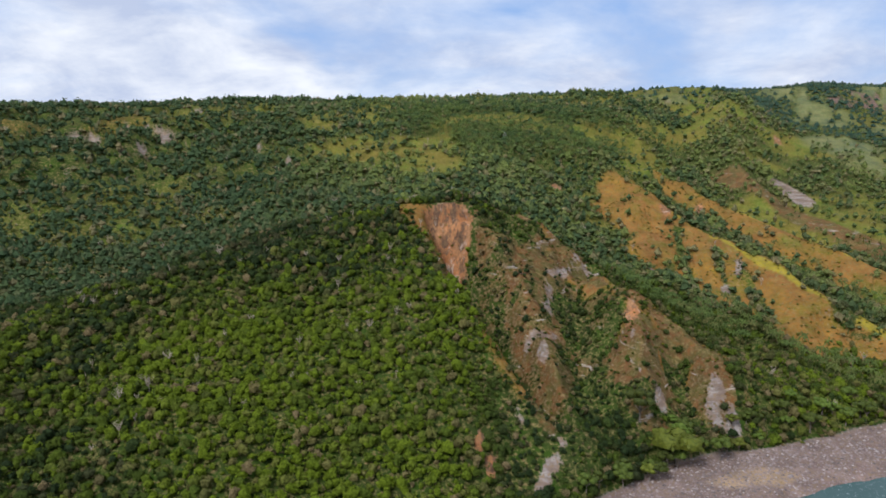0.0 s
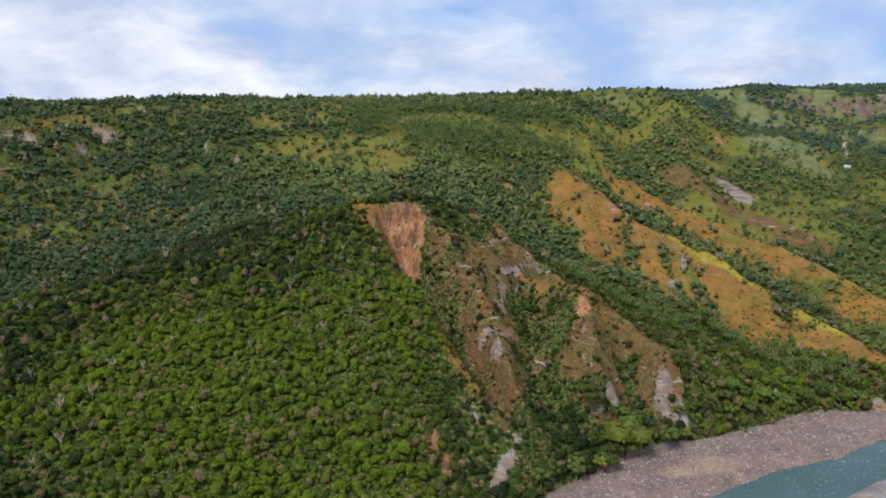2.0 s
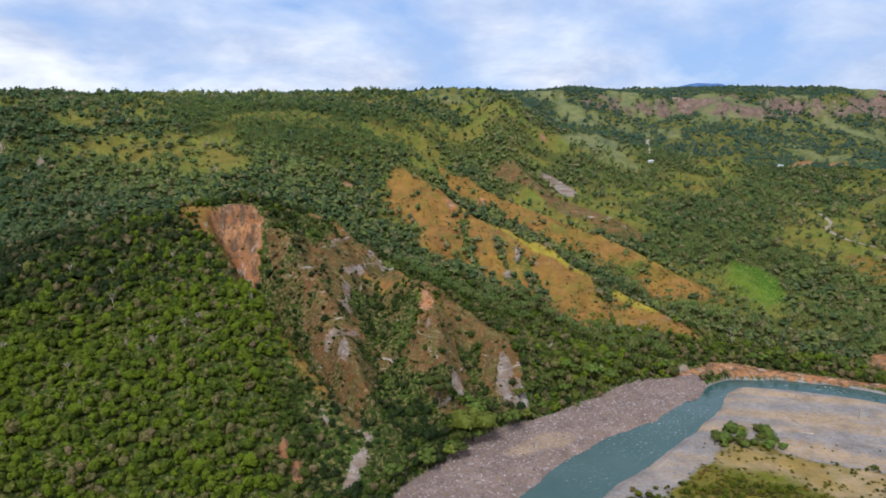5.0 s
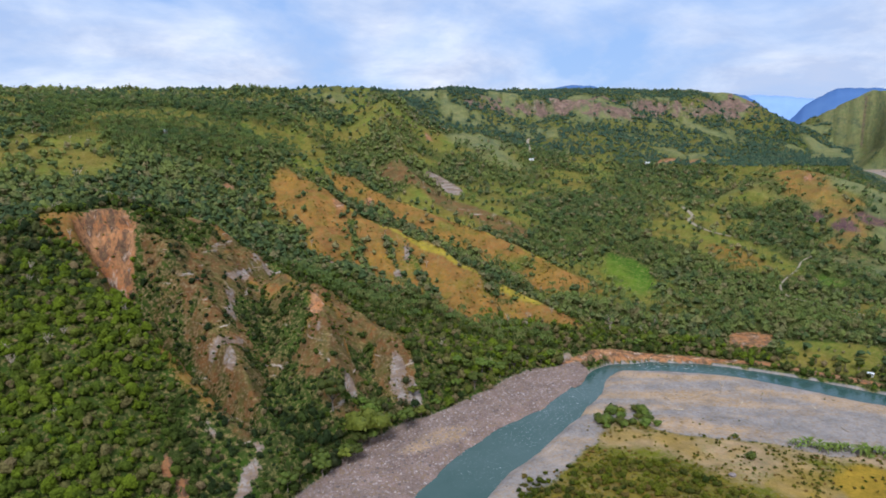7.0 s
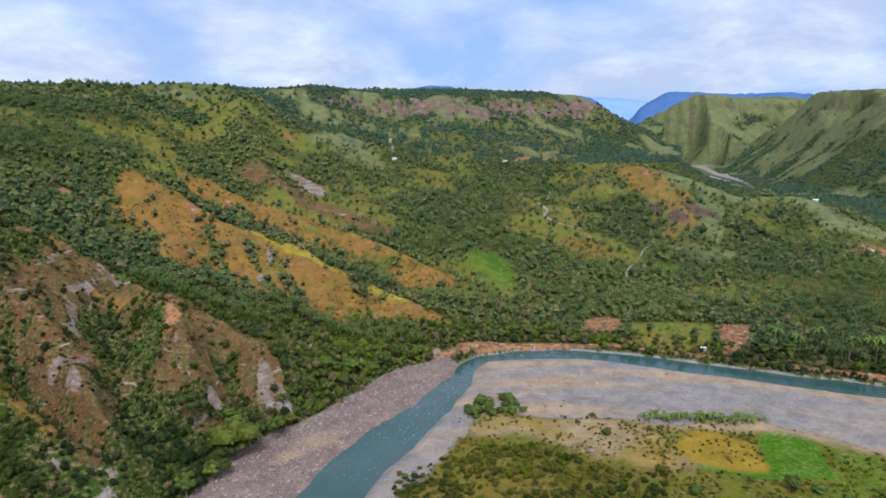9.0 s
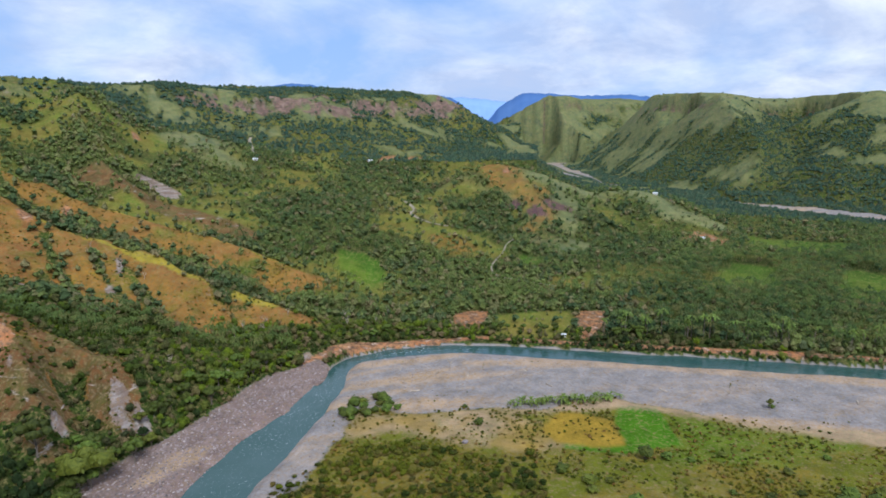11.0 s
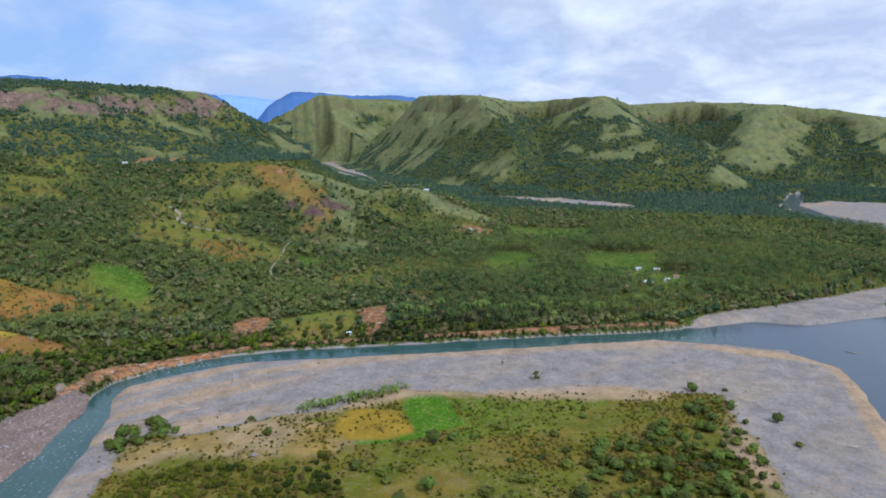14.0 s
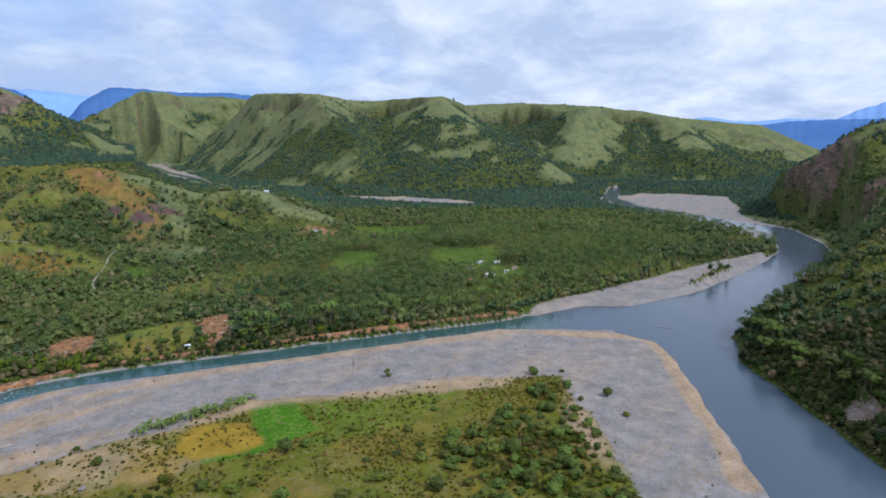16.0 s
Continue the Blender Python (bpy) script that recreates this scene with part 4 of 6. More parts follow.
def water_material():
    m, nodes, links, bsdf = node_material("river_water")
    geo = nodes.new("ShaderNodeNewGeometry").outputs["Position"]
    a = noise_out(nodes, links, geo, 0.02, 4.0)
    foam = noise_out(nodes, links, geo, 0.55, 10.0, 0.8, 0.57, 0.64)
    at = nodes.new("ShaderNodeAttribute")
    at.attribute_name = "rapids"
    both = nodes.new("ShaderNodeMath")
    both.operation = "MULTIPLY"
    links.new(foam, both.inputs[0])
    links.new(at.outputs["Fac"], both.inputs[1])
    col = mixer(nodes, links, (0.024, 0.066, 0.056), (0.046, 0.088, 0.082), a)
    # side river: grey water with the sky's reflection put into its base colour
    silt_sky = nodes.new("ShaderNodeAttribute")
    silt_sky.attribute_name = "silt_sky"
    col = mixer(nodes, links, col, (0.062, 0.082, 0.105), silt_sky.outputs["Fac"])
    col = mixer(nodes, links, col, (0.75, 0.80, 0.80), both.outputs[0])
    links.new(col, bsdf.inputs["Base Color"])
    bsdf.inputs["Roughness"].default_value = 0.07
    bsdf.inputs["IOR"].default_value = 1.33
    rip = noise_out(nodes, links, geo, 0.5, 6.0, 0.6, 0.3, 0.7)
    bump(nodes, links, rip, bsdf, 0.16, 0.30)
    return m


MAT_WATER = water_material()


def build_water():
    """Flat river surface in two grids: fine round the bend and the confluence, coarse farther up."""
    def sheet(xs, ys):
        gx, gy = np.meshgrid(xs, ys, indexing="ij")
        idx = np.arange(gx.size).reshape(gx.shape)
        q = np.stack([idx[:-1, :-1], idx[1:, :-1], idx[1:, 1:], idx[:-1, 1:]], -1).reshape(-1, 4)
        return np.stack([gx, gy, np.zeros_like(gx)], -1).reshape(-1, 3), q

    va, qa = sheet(np.arange(0, 721, 4.5), np.arange(-360, 361, 4.5))
    vb, qb = sheet(np.arange(720, 3601, 60), np.arange(-900, 2401, 60))
    vc, qc = sheet(np.arange(0, 721, 60), np.arange(-900, -359, 60))
    vd, qd = sheet(np.arange(0, 721, 60), np.arange(360, 2401, 60))
    n1, n2, n3 = len(va), len(va) + len(vb), len(va) + len(vb) + len(vc)
    v = np.concatenate([va, vb, vc, vd])
    me = mesh_from("water", v, np.concatenate([qa, qb + n1, qc + n2, qd + n3]), MAT_WATER)
    x, y = v[:, 0], v[:, 1]
    rough_water = np.zeros(len(v))
    for cx, cy, size, force in ((304, 293, 22, 1.0), (328, 276, 20, 1.0), (345, 258, 18, 0.8), (252, 290, 14, 0.6), (228, 276, 18, 0.6), (204, 262, 20, 0.6), (176, 250, 20, 0.5), (140, 232, 18, 0.3), (480, -20, 16, 1.0), (497, -45, 14, 0.9), (690, -285, 30, 0.8), (800, -372, 30, 0.7)):
        rough_water = np.maximum(rough_water, force * np.clip(1.3 - np.hypot(x - cx, y - cy) / size, 0, 1))
    point_values(me, "rapids", rough_water)
    # weight of the side river's grey with painted sky reflection
    point_values(me, "silt_sky", np.clip((-20 - y + 0.2 * (x - 480)) / 50, 0, 1))
    return tagged(new("water", me), "blue-green river water with pale rapids", "river", kind="structure")


build_water()

# ---- vegetation ----
def foliage_material(name, dark, light, third, rough=0.75):
    m, nodes, links, bsdf = node_material(name)
    geo = nodes.new("ShaderNodeNewGeometry")
    at = nodes.new("ShaderNodeAttribute")
    at.attribute_name = "tint"
    fine = noise_out(nodes, links, geo.outputs["Position"], 1.3, 5.0, 0.7)
    col = mixer(nodes, links, dark, light, at.outputs["Fac"])
    t2 = nodes.new("ShaderNodeAttribute")
    t2.attribute_name = "age"
    col = mixer(nodes, links, col, third, t2.outputs["Fac"])
    dk = mixer(nodes, links, (0.42, 0.44, 0.42), (1.12, 1.12, 1.05), fine)
    mul = nodes.new("ShaderNodeMix")
    mul.data_type, mul.blend_type = "RGBA", "MULTIPLY"
    mul.inputs[0].default_value = 1.0
    links.new(col, mul.inputs[6])
    links.new(dk, mul.inputs[7])
    links.new(mul.outputs[2], bsdf.inputs["Base Color"])
    bsdf.inputs["Roughness"].default_value = rough
    bsdf.inputs["Specular IOR Level"].default_value = 0.1
    bump(nodes, links, fine, bsdf, 0.8, 0.5)
    thin = nodes.new("ShaderNodeBsdfTranslucent")
    links.new(mul.outputs[2], thin.inputs["Color"])
    both = nodes.new("ShaderNodeMixShader")
    both.inputs[0].default_value = 0.3
    links.new(bsdf.outputs[0], both.inputs[1])
    links.new(thin.outputs[0], both.inputs[2])
    links.new(both.outputs[0], nodes["Material Output"].inputs["Surface"])
    return m


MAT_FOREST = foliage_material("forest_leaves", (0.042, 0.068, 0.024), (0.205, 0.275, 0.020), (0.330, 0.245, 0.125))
# blue-green shift puts the haze over the far woods into the leaf colour
MAT_FAR = foliage_material("distant_leaves_hazed", (0.052, 0.100, 0.072), (0.090, 0.150, 0.088), (0.130, 0.160, 0.090))
# lighter valley green, with distance haze also lifted into the colour
MAT_VALLEY = foliage_material("valley_leaves_hazed", (0.092, 0.150, 0.070), (0.270, 0.320, 0.090), (0.380, 0.310, 0.160))
MAT_PALM = foliage_material("palm_fronds", (0.090, 0.150, 0.050), (0.195, 0.265, 0.066), (0.240, 0.230, 0.080), 0.55)

OCT_V = np.array([[1, 0, 0], [0, 1, 0], [-1, 0, 0], [0, -1, 0], [0, 0, 1], [0, 0, -1]], float)
OCT_F = np.array([[0, 1, 4], [1, 2, 4], [2, 3, 4], [3, 0, 4], [1, 0, 5], [2, 1, 5], [3, 2, 5], [0, 3, 5]])


def leaf_sprays(rg, count, size, lumps):
    """Leaf sprays over an uneven dome one metre wide: tilted four-sided blades round a few lumps."""
    vs, fs = [], []
    centres = [np.array([0, 0, 0.62])]
    for k in range(lumps - 1):
        a = 6.283 * k / max(1, lumps - 1) + rg.uniform(-0.5, 0.5)
        q = rg.uniform(0.18, 0.34)
        centres.append(np.array([q * math.cos(a), q * math.sin(a), rg.uniform(0.38, 0.60)]))
    for k in range(count):
        c = centres[k % lumps]
        a, h = rg.uniform(0, 6.283), rg.uniform(-0.25, 1.0)
        q = math.sqrt(1 - h * h)
        n = np.array([q * math.cos(a), q * math.sin(a), h])
        p = c + n * rg.uniform(0.13, 0.25)
        n = n + rg.uniform(-0.55, 0.55, 3) + [0, 0, 0.35]
        n /= np.linalg.norm(n)
        u = np.cross(n, rg.normal(size=3))
        u /= np.linalg.norm(u)
        v = np.cross(n, u)
        s, w = size * rg.uniform(0.7, 1.3), size * rg.uniform(0.45, 0.85)
        b = 4 * len(vs)
        vs.append(np.array([p - u * s, p + v * w - n * 0.03, p + u * s, p - v * w - n * 0.03]))
        fs += [[b, b + 1, b + 2], [b, b + 2, b + 3]]
    return np.concatenate(vs), np.array(fs)


_b = bmesh.new()
bmesh.ops.create_icosphere(_b, subdivisions=1, radius=1.0)
ICO_V = np.array([v.co[:] for v in _b.verts])
ICO_F = np.array([[v.index for v in f.verts] for f in _b.faces])
_b.free()


def crown_template(rg, sprays, size, lumps, solid):
    """A crown one metre wide: uneven leafy lumps with sprays standing out of them; its foot at z = 0."""
    vs, fs, n = [], [], 0
    ball_v, ball_f = (ICO_V, ICO_F) if solid else (OCT_V, OCT_F)
    for k in range(lumps):
        a = 6.283 * k / max(1, lumps - 1) + rg.uniform(-0.6, 0.6)
        q = 0.0 if k == 0 else rg.uniform(0.16, 0.30)
        s = (0.36 if k == 0 else 0.27) * rg.uniform(0.85, 1.15) if lumps > 1 else 0.5
        c = np.array([q * math.cos(a), q * math.sin(a), 0.50 if k == 0 else rg.uniform(0.28, 0.46)])
        vs.append(ball_v * [s, s, s * 0.85] * rg.uniform(0.72, 1.25, (len(ball_v), 1)) + c)
        fs.append(ball_f + n)
        n += len(ball_v)
    if sprays:
        sv, sf = leaf_sprays(rg, sprays, size, 4)
        vs.append(sv * [1.15, 1.15, 1.05])
        fs.append(sf + n)
    return np.concatenate(vs), np.concatenate(fs)


def dome_template(rg):
    """The plainest far crown: a jagged dome of six faces."""
    a = np.arange(6) * 1.0472 + rg.uniform(-0.3, 0.3, 6)
    q = rg.uniform(0.38, 0.6, 6)
    v = np.concatenate([np.stack([q * np.cos(a), q * np.sin(a), rg.uniform(0.0, 0.25, 6)], -1), [[rg.uniform(-0.1, 0.1), rg.uniform(-0.1, 0.1), 0.58]]])
    return v, np.array([[k, (k + 1) % 6, 6] for k in range(6)])


def palm_template(rg, fronds):
    """A palm one metre across the crown: thin trunk and drooping fronds; trunk 1 m tall here."""
    vs, fs = [], []
    n = 0
    ring = np.array([[math.cos(a), math.sin(a), 0] for a in (0, 2.1, 4.2)]) * 0.028
    vs += [ring, ring * 0.7 + [0.03, 0.0, 1.25]]
    for k in range(3):
        j = (k + 1) % 3
        fs += [[k, j, j + 3], [k, j + 3, k + 3]]
    n = 6
    for k in range(fronds):
        a = 6.283 * k / fronds + rg.uniform(-0.25, 0.25)
        up = rg.uniform(-0.05, 0.22)
        dvec, side = np.array([math.cos(a), math.sin(a), 0]), np.array([-math.sin(a), math.cos(a), 0])
        root = np.array([0.03, 0, 1.25])
        mid = root + dvec * 0.30 + [0, 0, up + 0.05]
        tip = root + dvec * 0.55 + [0, 0, up - 0.22]
        vs.append(np.array([root, mid + side * 0.085 - [0, 0, 0.05], mid - side * 0.085 - [0, 0, 0.05], tip, mid]))
        fs += [[n, n + 1, n + 4], [n, n + 4, n + 2], [n + 1, n + 3, n + 4], [n + 4, n + 3, n + 2]]
        n += 5
    return np.concatenate(vs), np.array(fs)


def scatter(spacing, keep, rmin, rmax, amin=-44, amax=126):
    """Jittered places in plan, thinned by keep(x, y, z) between 0 and 1."""
    g = np.arange(-rmax, rmax, spacing)
    x, y = np.meshgrid(g, g, indexing="ij")
    x, y = x.ravel(), y.ravel()
    r = np.hypot(x, y)
    ok = (r > rmin) & (r < rmax)
    x, y = x[ok], y[ok]
    az = np.degrees(np.arctan2(x, y))
    ok = (az > amin) & (az < amax)
    x, y = x[ok], y[ok]
    x = x + rng.uniform(-0.5, 0.5, len(x)) * spacing
    y = y + rng.uniform(-0.5, 0.5, len(y)) * spacing
    z = ground(x, y)
    ok = rng.random(len(x)) < keep(x, y, z)
    return x[ok], y[ok], z[ok]


def plant(name, places, widths, heights, templates, material, label, category, tint, age):
    """One mesh of many crowns: templates picked by chance, turned and scaled."""
    x, y, z = places
    n = len(x)
    pick = rng.integers(0, len(templates), n)
    turn = rng.uniform(0, 6.283, n)
    vv, ff, tt, aa, base = [], [], [], [], 0
    for k, (tv, tf) in enumerate(templates):
        i = np.flatnonzero(pick == k)
        if not len(i):
            continue
        c, s = np.cos(turn[i])[:, None], np.sin(turn[i])[:, None]
        w, h = widths[i][:, None], heights[i][:, None]
        v = np.stack([(tv[:, 0] * c - tv[:, 1] * s) * w + x[i][:, None], (tv[:, 0] * s + tv[:, 1] * c) * w + y[i][:, None], tv[:, 2] * h + z[i][:, None]], -1)
        f = tf[None] + (base + np.arange(len(i)) * len(tv))[:, None, None]
        base += len(i) * len(tv)
        vv.append(v.reshape(-1, 3))
        ff.append(f.reshape(-1, 3))
        tt.append(np.repeat(tint[i], len(tv)))
        aa.append(np.repeat(age[i], len(tv)))
    me = mesh_from(name, np.concatenate(vv), np.concatenate(ff), material, smooth=False)
    point_values(me, "tint", np.concatenate(tt))
    point_values(me, "age", np.concatenate(aa))
    return tagged(new(name, me), label, category, kind="stuff")


def wooded(x, y, z):
    """Share of ground under trees."""
    c = cover(x, y, "gravel", "isle", "crop", "earth", "rock", "cliff", "dry", "face", "burnt", "pasture", "yellow", "track", "bar", "meadow")
    open_ground = np.maximum.reduce([c["gravel"], c["isle"] * 0.99, c["crop"] * 2.3, c["earth"] * 1.3, c["rock"] * 1.3, c["cliff"] * 0.8, c["dry"] * 0.96, c["face"] * 0.92, c["burnt"] * 1.1, c["pasture"] * 0.9, c["yellow"], c["track"], c["bar"]])
    return np.clip(1 - np.maximum(open_ground, 0.9 * c["meadow"]), 0, 1) * (z > 0.9) * soft(np.hypot(x - 99, y - 272) - 12, 3)


def palmy(x, y):
    """Where palms take over from broadleaf trees."""
    az, r = np.degrees(np.arctan2(x, y)), np.hypot(x, y)
    grove = soft(inside([(440, 150), (490, 40), (540, -30), (640, -130), (860, -230), (1000, -60), (820, 200), (640, 270)], x, y) + 30 * fbm(x, y, 60, 2), 30)
    glen = soft(inside([(95, 420), (130, 395), (190, 360), (250, 330), (262, 350), (215, 390), (150, 430)], x, y) + 8 * fbm(x, y, 30, 2), 8)
    bench = soft(inside([(-60, 760), (60, 640), (180, 680), (250, 860), (100, 950), (-100, 900)], x, y) + 60 * fbm(x, y, 90, 2), 60)
    return np.maximum.reduce([grove * 0.92, glen, bench * 0.8, 0.35 * soft(az - 30, 10) * (r > 480)])


rg = np.random.default_rng(3)
NEAR = [crown_template(rg, 22, 0.105, 2, True) for _ in range(16)]
MID = [crown_template(rg, 3, 0.24, 2, False) for _ in range(12)]
FAR = [dome_template(rg) for _ in range(8)]
PALMS = [palm_template(rg, 8) for _ in range(5)]


def tones(x, y):
    n = len(x)
    t = np.clip(0.40 + 0.75 * fbm(x, y, 45, 3) + 0.55 * fbm(x + 700, y, 150, 2) + rng.normal(0, 0.42, n), 0, 1.35)
    a = np.clip(rng.random(n) ** np.where(np.degrees(np.arctan2(x, y)) > 20, 4, 9) * 1.1, 0, 1)
    # shadow over the far left slope, put into a darker leaf tint
    shade_tint = soft(-12 - np.degrees(np.arctan2(x, y)), 12) * soft(np.hypot(x, y) - 400, 40)
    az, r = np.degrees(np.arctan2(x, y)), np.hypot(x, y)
    # sunlight on the near slope, put into a lighter leaf tint
    sunlit_tint = soft(az + 26, 8) * soft(3 - az, 4) * soft(350 - r + 40 * fbm(x, y, 60, 2), 70)
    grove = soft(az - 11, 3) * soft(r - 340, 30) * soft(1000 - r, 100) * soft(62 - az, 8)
    # badlands trees: a darker tint stands in for shade
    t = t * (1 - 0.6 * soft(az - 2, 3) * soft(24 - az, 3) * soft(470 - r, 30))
    # palmy ground and grove get lighter, the wooded shore darker
    t = (t + 0.35 * palmy(x, y) * (r < 470) + 0.55 * sunlit_tint + 0.16 * grove) * (1 - 0.85 * shade_tint) * (1 - 0.75 * soft(az - 107, 4) * soft(900 - r, 60))
    return t, a


def forest(name, spacing, rmin, rmax, templates, size, label, density, amin=-44, amax=126):
    p = scatter(spacing, density, rmin, rmax, amin, amax)
    n = len(p[0])
    w = size * (0.55 + 0.95 * rng.random(n) ** 1.6 + 0.25 * fbm(p[0], p[1], 18, 2))
    # stunted growth on the badlands
    for f in FACES[:3]:
        w = w * (1 - 0.35 * soft(inside(f, p[0], p[1]) + 18, 12))
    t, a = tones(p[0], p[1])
    # leaf colour goes by range: the farther woods carry painted haze
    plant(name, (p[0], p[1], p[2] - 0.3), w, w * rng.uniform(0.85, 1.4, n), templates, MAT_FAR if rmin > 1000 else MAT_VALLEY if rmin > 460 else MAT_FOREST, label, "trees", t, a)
    return n


def far_woods(x, y, z):
    c = cover(x, y, "pasture")
    bowls = soft(0.55 - c["pasture"] + 0.35 * fbm(x, y, 110, 3), 0.2)
    az, r = np.degrees(np.arctan2(x, y)), np.hypot(x, y)
    seen = np.where(az < 22, r < 1260, np.where(az < 52, r < 1820, True))
    return wooded(x, y, z) * np.maximum(bowls, 0.10) * np.where(az < 50, 0.8, 0.9) * seen


COUNTS = [
    forest("slope_forest", 2.95, 225, 470, NEAR, 4.4, "dense green broadleaf forest on the steep near slopes", lambda x, y, z: wooded(x, y, z) * (1 - palmy(x, y) * 0.8)),
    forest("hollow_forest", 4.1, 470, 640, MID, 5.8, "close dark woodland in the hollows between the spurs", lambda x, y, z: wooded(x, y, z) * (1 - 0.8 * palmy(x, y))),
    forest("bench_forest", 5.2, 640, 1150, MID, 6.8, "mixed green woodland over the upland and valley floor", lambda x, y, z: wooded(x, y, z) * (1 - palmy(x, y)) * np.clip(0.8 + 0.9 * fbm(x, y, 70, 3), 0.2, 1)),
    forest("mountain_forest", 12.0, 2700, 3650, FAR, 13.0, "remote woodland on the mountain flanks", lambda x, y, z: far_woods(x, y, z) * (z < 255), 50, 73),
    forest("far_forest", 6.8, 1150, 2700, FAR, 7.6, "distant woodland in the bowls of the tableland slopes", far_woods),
]


def palms(name, spacing, rmin, rmax, label):
    p = scatter(spacing, lambda x, y, z: wooded(x, y, z) * palmy(x, y), rmin, rmax)
    n = len(p[0])
    t, a = tones(p[0], p[1])
    plant(name, p, rng.uniform(6.0, 8.5, n), rng.uniform(6.5, 10.5, n), PALMS, MAT_PALM, label, "palm trees", t, a)
    return n


COUNTS.append(palms("palm_grove", 6.0, 240, 1150, "coconut palm grove with slender grey trunks"))

# ---- distant ranges, haze painted blue, behind the canyon and down the valley ----
def range_material(name, tone, tone2):
    m, nodes, links, bsdf = node_material(name)
    geo = nodes.new("ShaderNodeNewGeometry").outputs["Position"]
    col = mixer(nodes, links, tone, tone2, noise_out(nodes, links, geo, 0.006, 8.0))
    links.new(col, bsdf.inputs["Base Color"])
    bsdf.inputs["Roughness"].default_value = 1.0
    bsdf.inputs["Specular IOR Level"].default_value = 0.0
    return m


def distant_range(name, r, skyline, material, label):
    """A far ridge with a rising front, a crest and a back slope, by bearing and elevation of its skyline."""
    az = np.arange(skyline[0][0], skyline[-1][0], 0.12)
    el = np.interp(az, [a for a, _ in skyline], [e for _, e in skyline]) + 0.07 * fbm(az * 10, az * 0, 4, 4)
    crest_z = 150 + r * np.tan(np.radians(el))
    rows = []
    for k, (back, share) in enumerate(((-420, -0.1), (-300, 0.25), (-170, 0.55), (-70, 0.85), (0, 1.0), (160, 0.6))):
        rr = r + back + az * 0
        z = -10 + (crest_z + 10) * share * (1 + (0.05 * fbm(az * 5, az * 0 + 0.2 * k, 9, 3) if 0 < share < 1 else 0))
        rows.append(np.stack([rr * np.sin(np.radians(az)), rr * np.cos(np.radians(az)), z], -1))
    v = np.stack(rows, 1)
    idx = np.arange(v.shape[0] * v.shape[1]).reshape(v.shape[:2])
    q = np.stack([idx[:-1, :-1], idx[1:, :-1], idx[1:, 1:], idx[:-1, 1:]], -1).reshape(-1, 4)[:, ::-1]
    return tagged(new(name, mesh_from(name, v.reshape(-1, 3), q, material)), label, "mountain range", kind="structure")


# air haze put into the base colours: blue nearer, pale farther
MAT_RANGE = range_material("haze_blue_range", (0.075, 0.150, 0.340), (0.095, 0.175, 0.360))
MAT_PALE = range_material("haze_pale_range", (0.230, 0.360, 0.640), (0.260, 0.390, 0.660))
distant_range("backdrop_range", 4150, [(33, 3.2), (36, 3.7), (38.3, 4.1), (40, 3.95), (42, 3.4), (48, 3.2), (50.4, 3.2), (51.8, 2.95), (52.9, 2.3), (53.6, 1.2), (55.1, -0.2), (57, -1.6)], MAT_RANGE, "distant haze-blue mountain beyond the plateau rim")
distant_range("backdrop_range", 4420, [(53.2, -0.6), (54.5, 0.4), (55.1, 0.9), (56.1, 2.1), (57.4, 2.9), (58.1, 3.25), (59.6, 3.25), (63, 3.0), (67, 3.0), (72, 2.4)], MAT_RANGE, "distant haze-blue mountain closing the river canyon")
distant_range("backdrop_range", 4700, [(44, 2.2), (50, 2.6), (52.8, 2.95), (54.6, 2.8), (57, 2.5), (64, 2.3), (72, 2.2)], MAT_PALE, "haze-pale far mountain under the cloud bank")
distant_range("backdrop_range", 4150, [(104, -0.2), (107, 0.3), (110.3, 0.2), (113, 0.6), (116, 0.7), (119, 0.75), (124, 1.0)], MAT_RANGE, "distant haze-blue hills down the valley")
distant_range("backdrop_range", 4700, [(98, 0.6), (104, 0.7), (107, 0.95), (110, 0.55), (113, 0.8), (116, 0.7), (117.4, 1.4), (119, 1.9), (123, 2.3)], MAT_PALE, "haze-pale far mountain down the valley")


# ---- things ----
def simple_material(name, tone, tone2, scale=2.0, rough=0.8, by_object=0.0):
    m, nodes, links, bsdf = node_material(name)
    co = nodes.new("ShaderNodeTexCoord").outputs["Object"]
    col = mixer(nodes, links, tone, tone2, noise_out(nodes, links, co, scale, 7.0, 0.65))
    if by_object:
        rnd = nodes.new("ShaderNodeObjectInfo").outputs["Random"]
        hsv = nodes.new("ShaderNodeHueSaturation")
        for sock, lo, hi in (("Value", 1 - by_object, 1 + by_object), ("Hue", 0.5 - 0.06 * by_object, 0.5)):
            r = nodes.new("ShaderNodeMapRange")
            r.inputs[3].default_value, r.inputs[4].default_value = lo, hi
            links.new(rnd, r.inputs[0])
            links.new(r.outputs[0], hsv.inputs[sock])
        links.new(col, hsv.inputs["Color"])
        col = hsv.outputs["Color"]
    links.new(col, bsdf.inputs["Base Color"])
    bsdf.inputs["Roughness"].default_value = rough
    bsdf.inputs["Specular IOR Level"].default_value = 0.2
    return m


MAT_LEAF = simple_material("tree_leaves", (0.034, 0.060, 0.010), (0.085, 0.120, 0.014), 0.9, 0.7, 0.45)
MAT_OLIVE = simple_material("olive_leaves", (0.050, 0.066, 0.008), (0.105, 0.118, 0.012), 0.9, 0.7, 0.3)
MAT_BARK = simple_material("bark", (0.130, 0.105, 0.080), (0.230, 0.195, 0.155), 1.5, 0.9, 0.2)
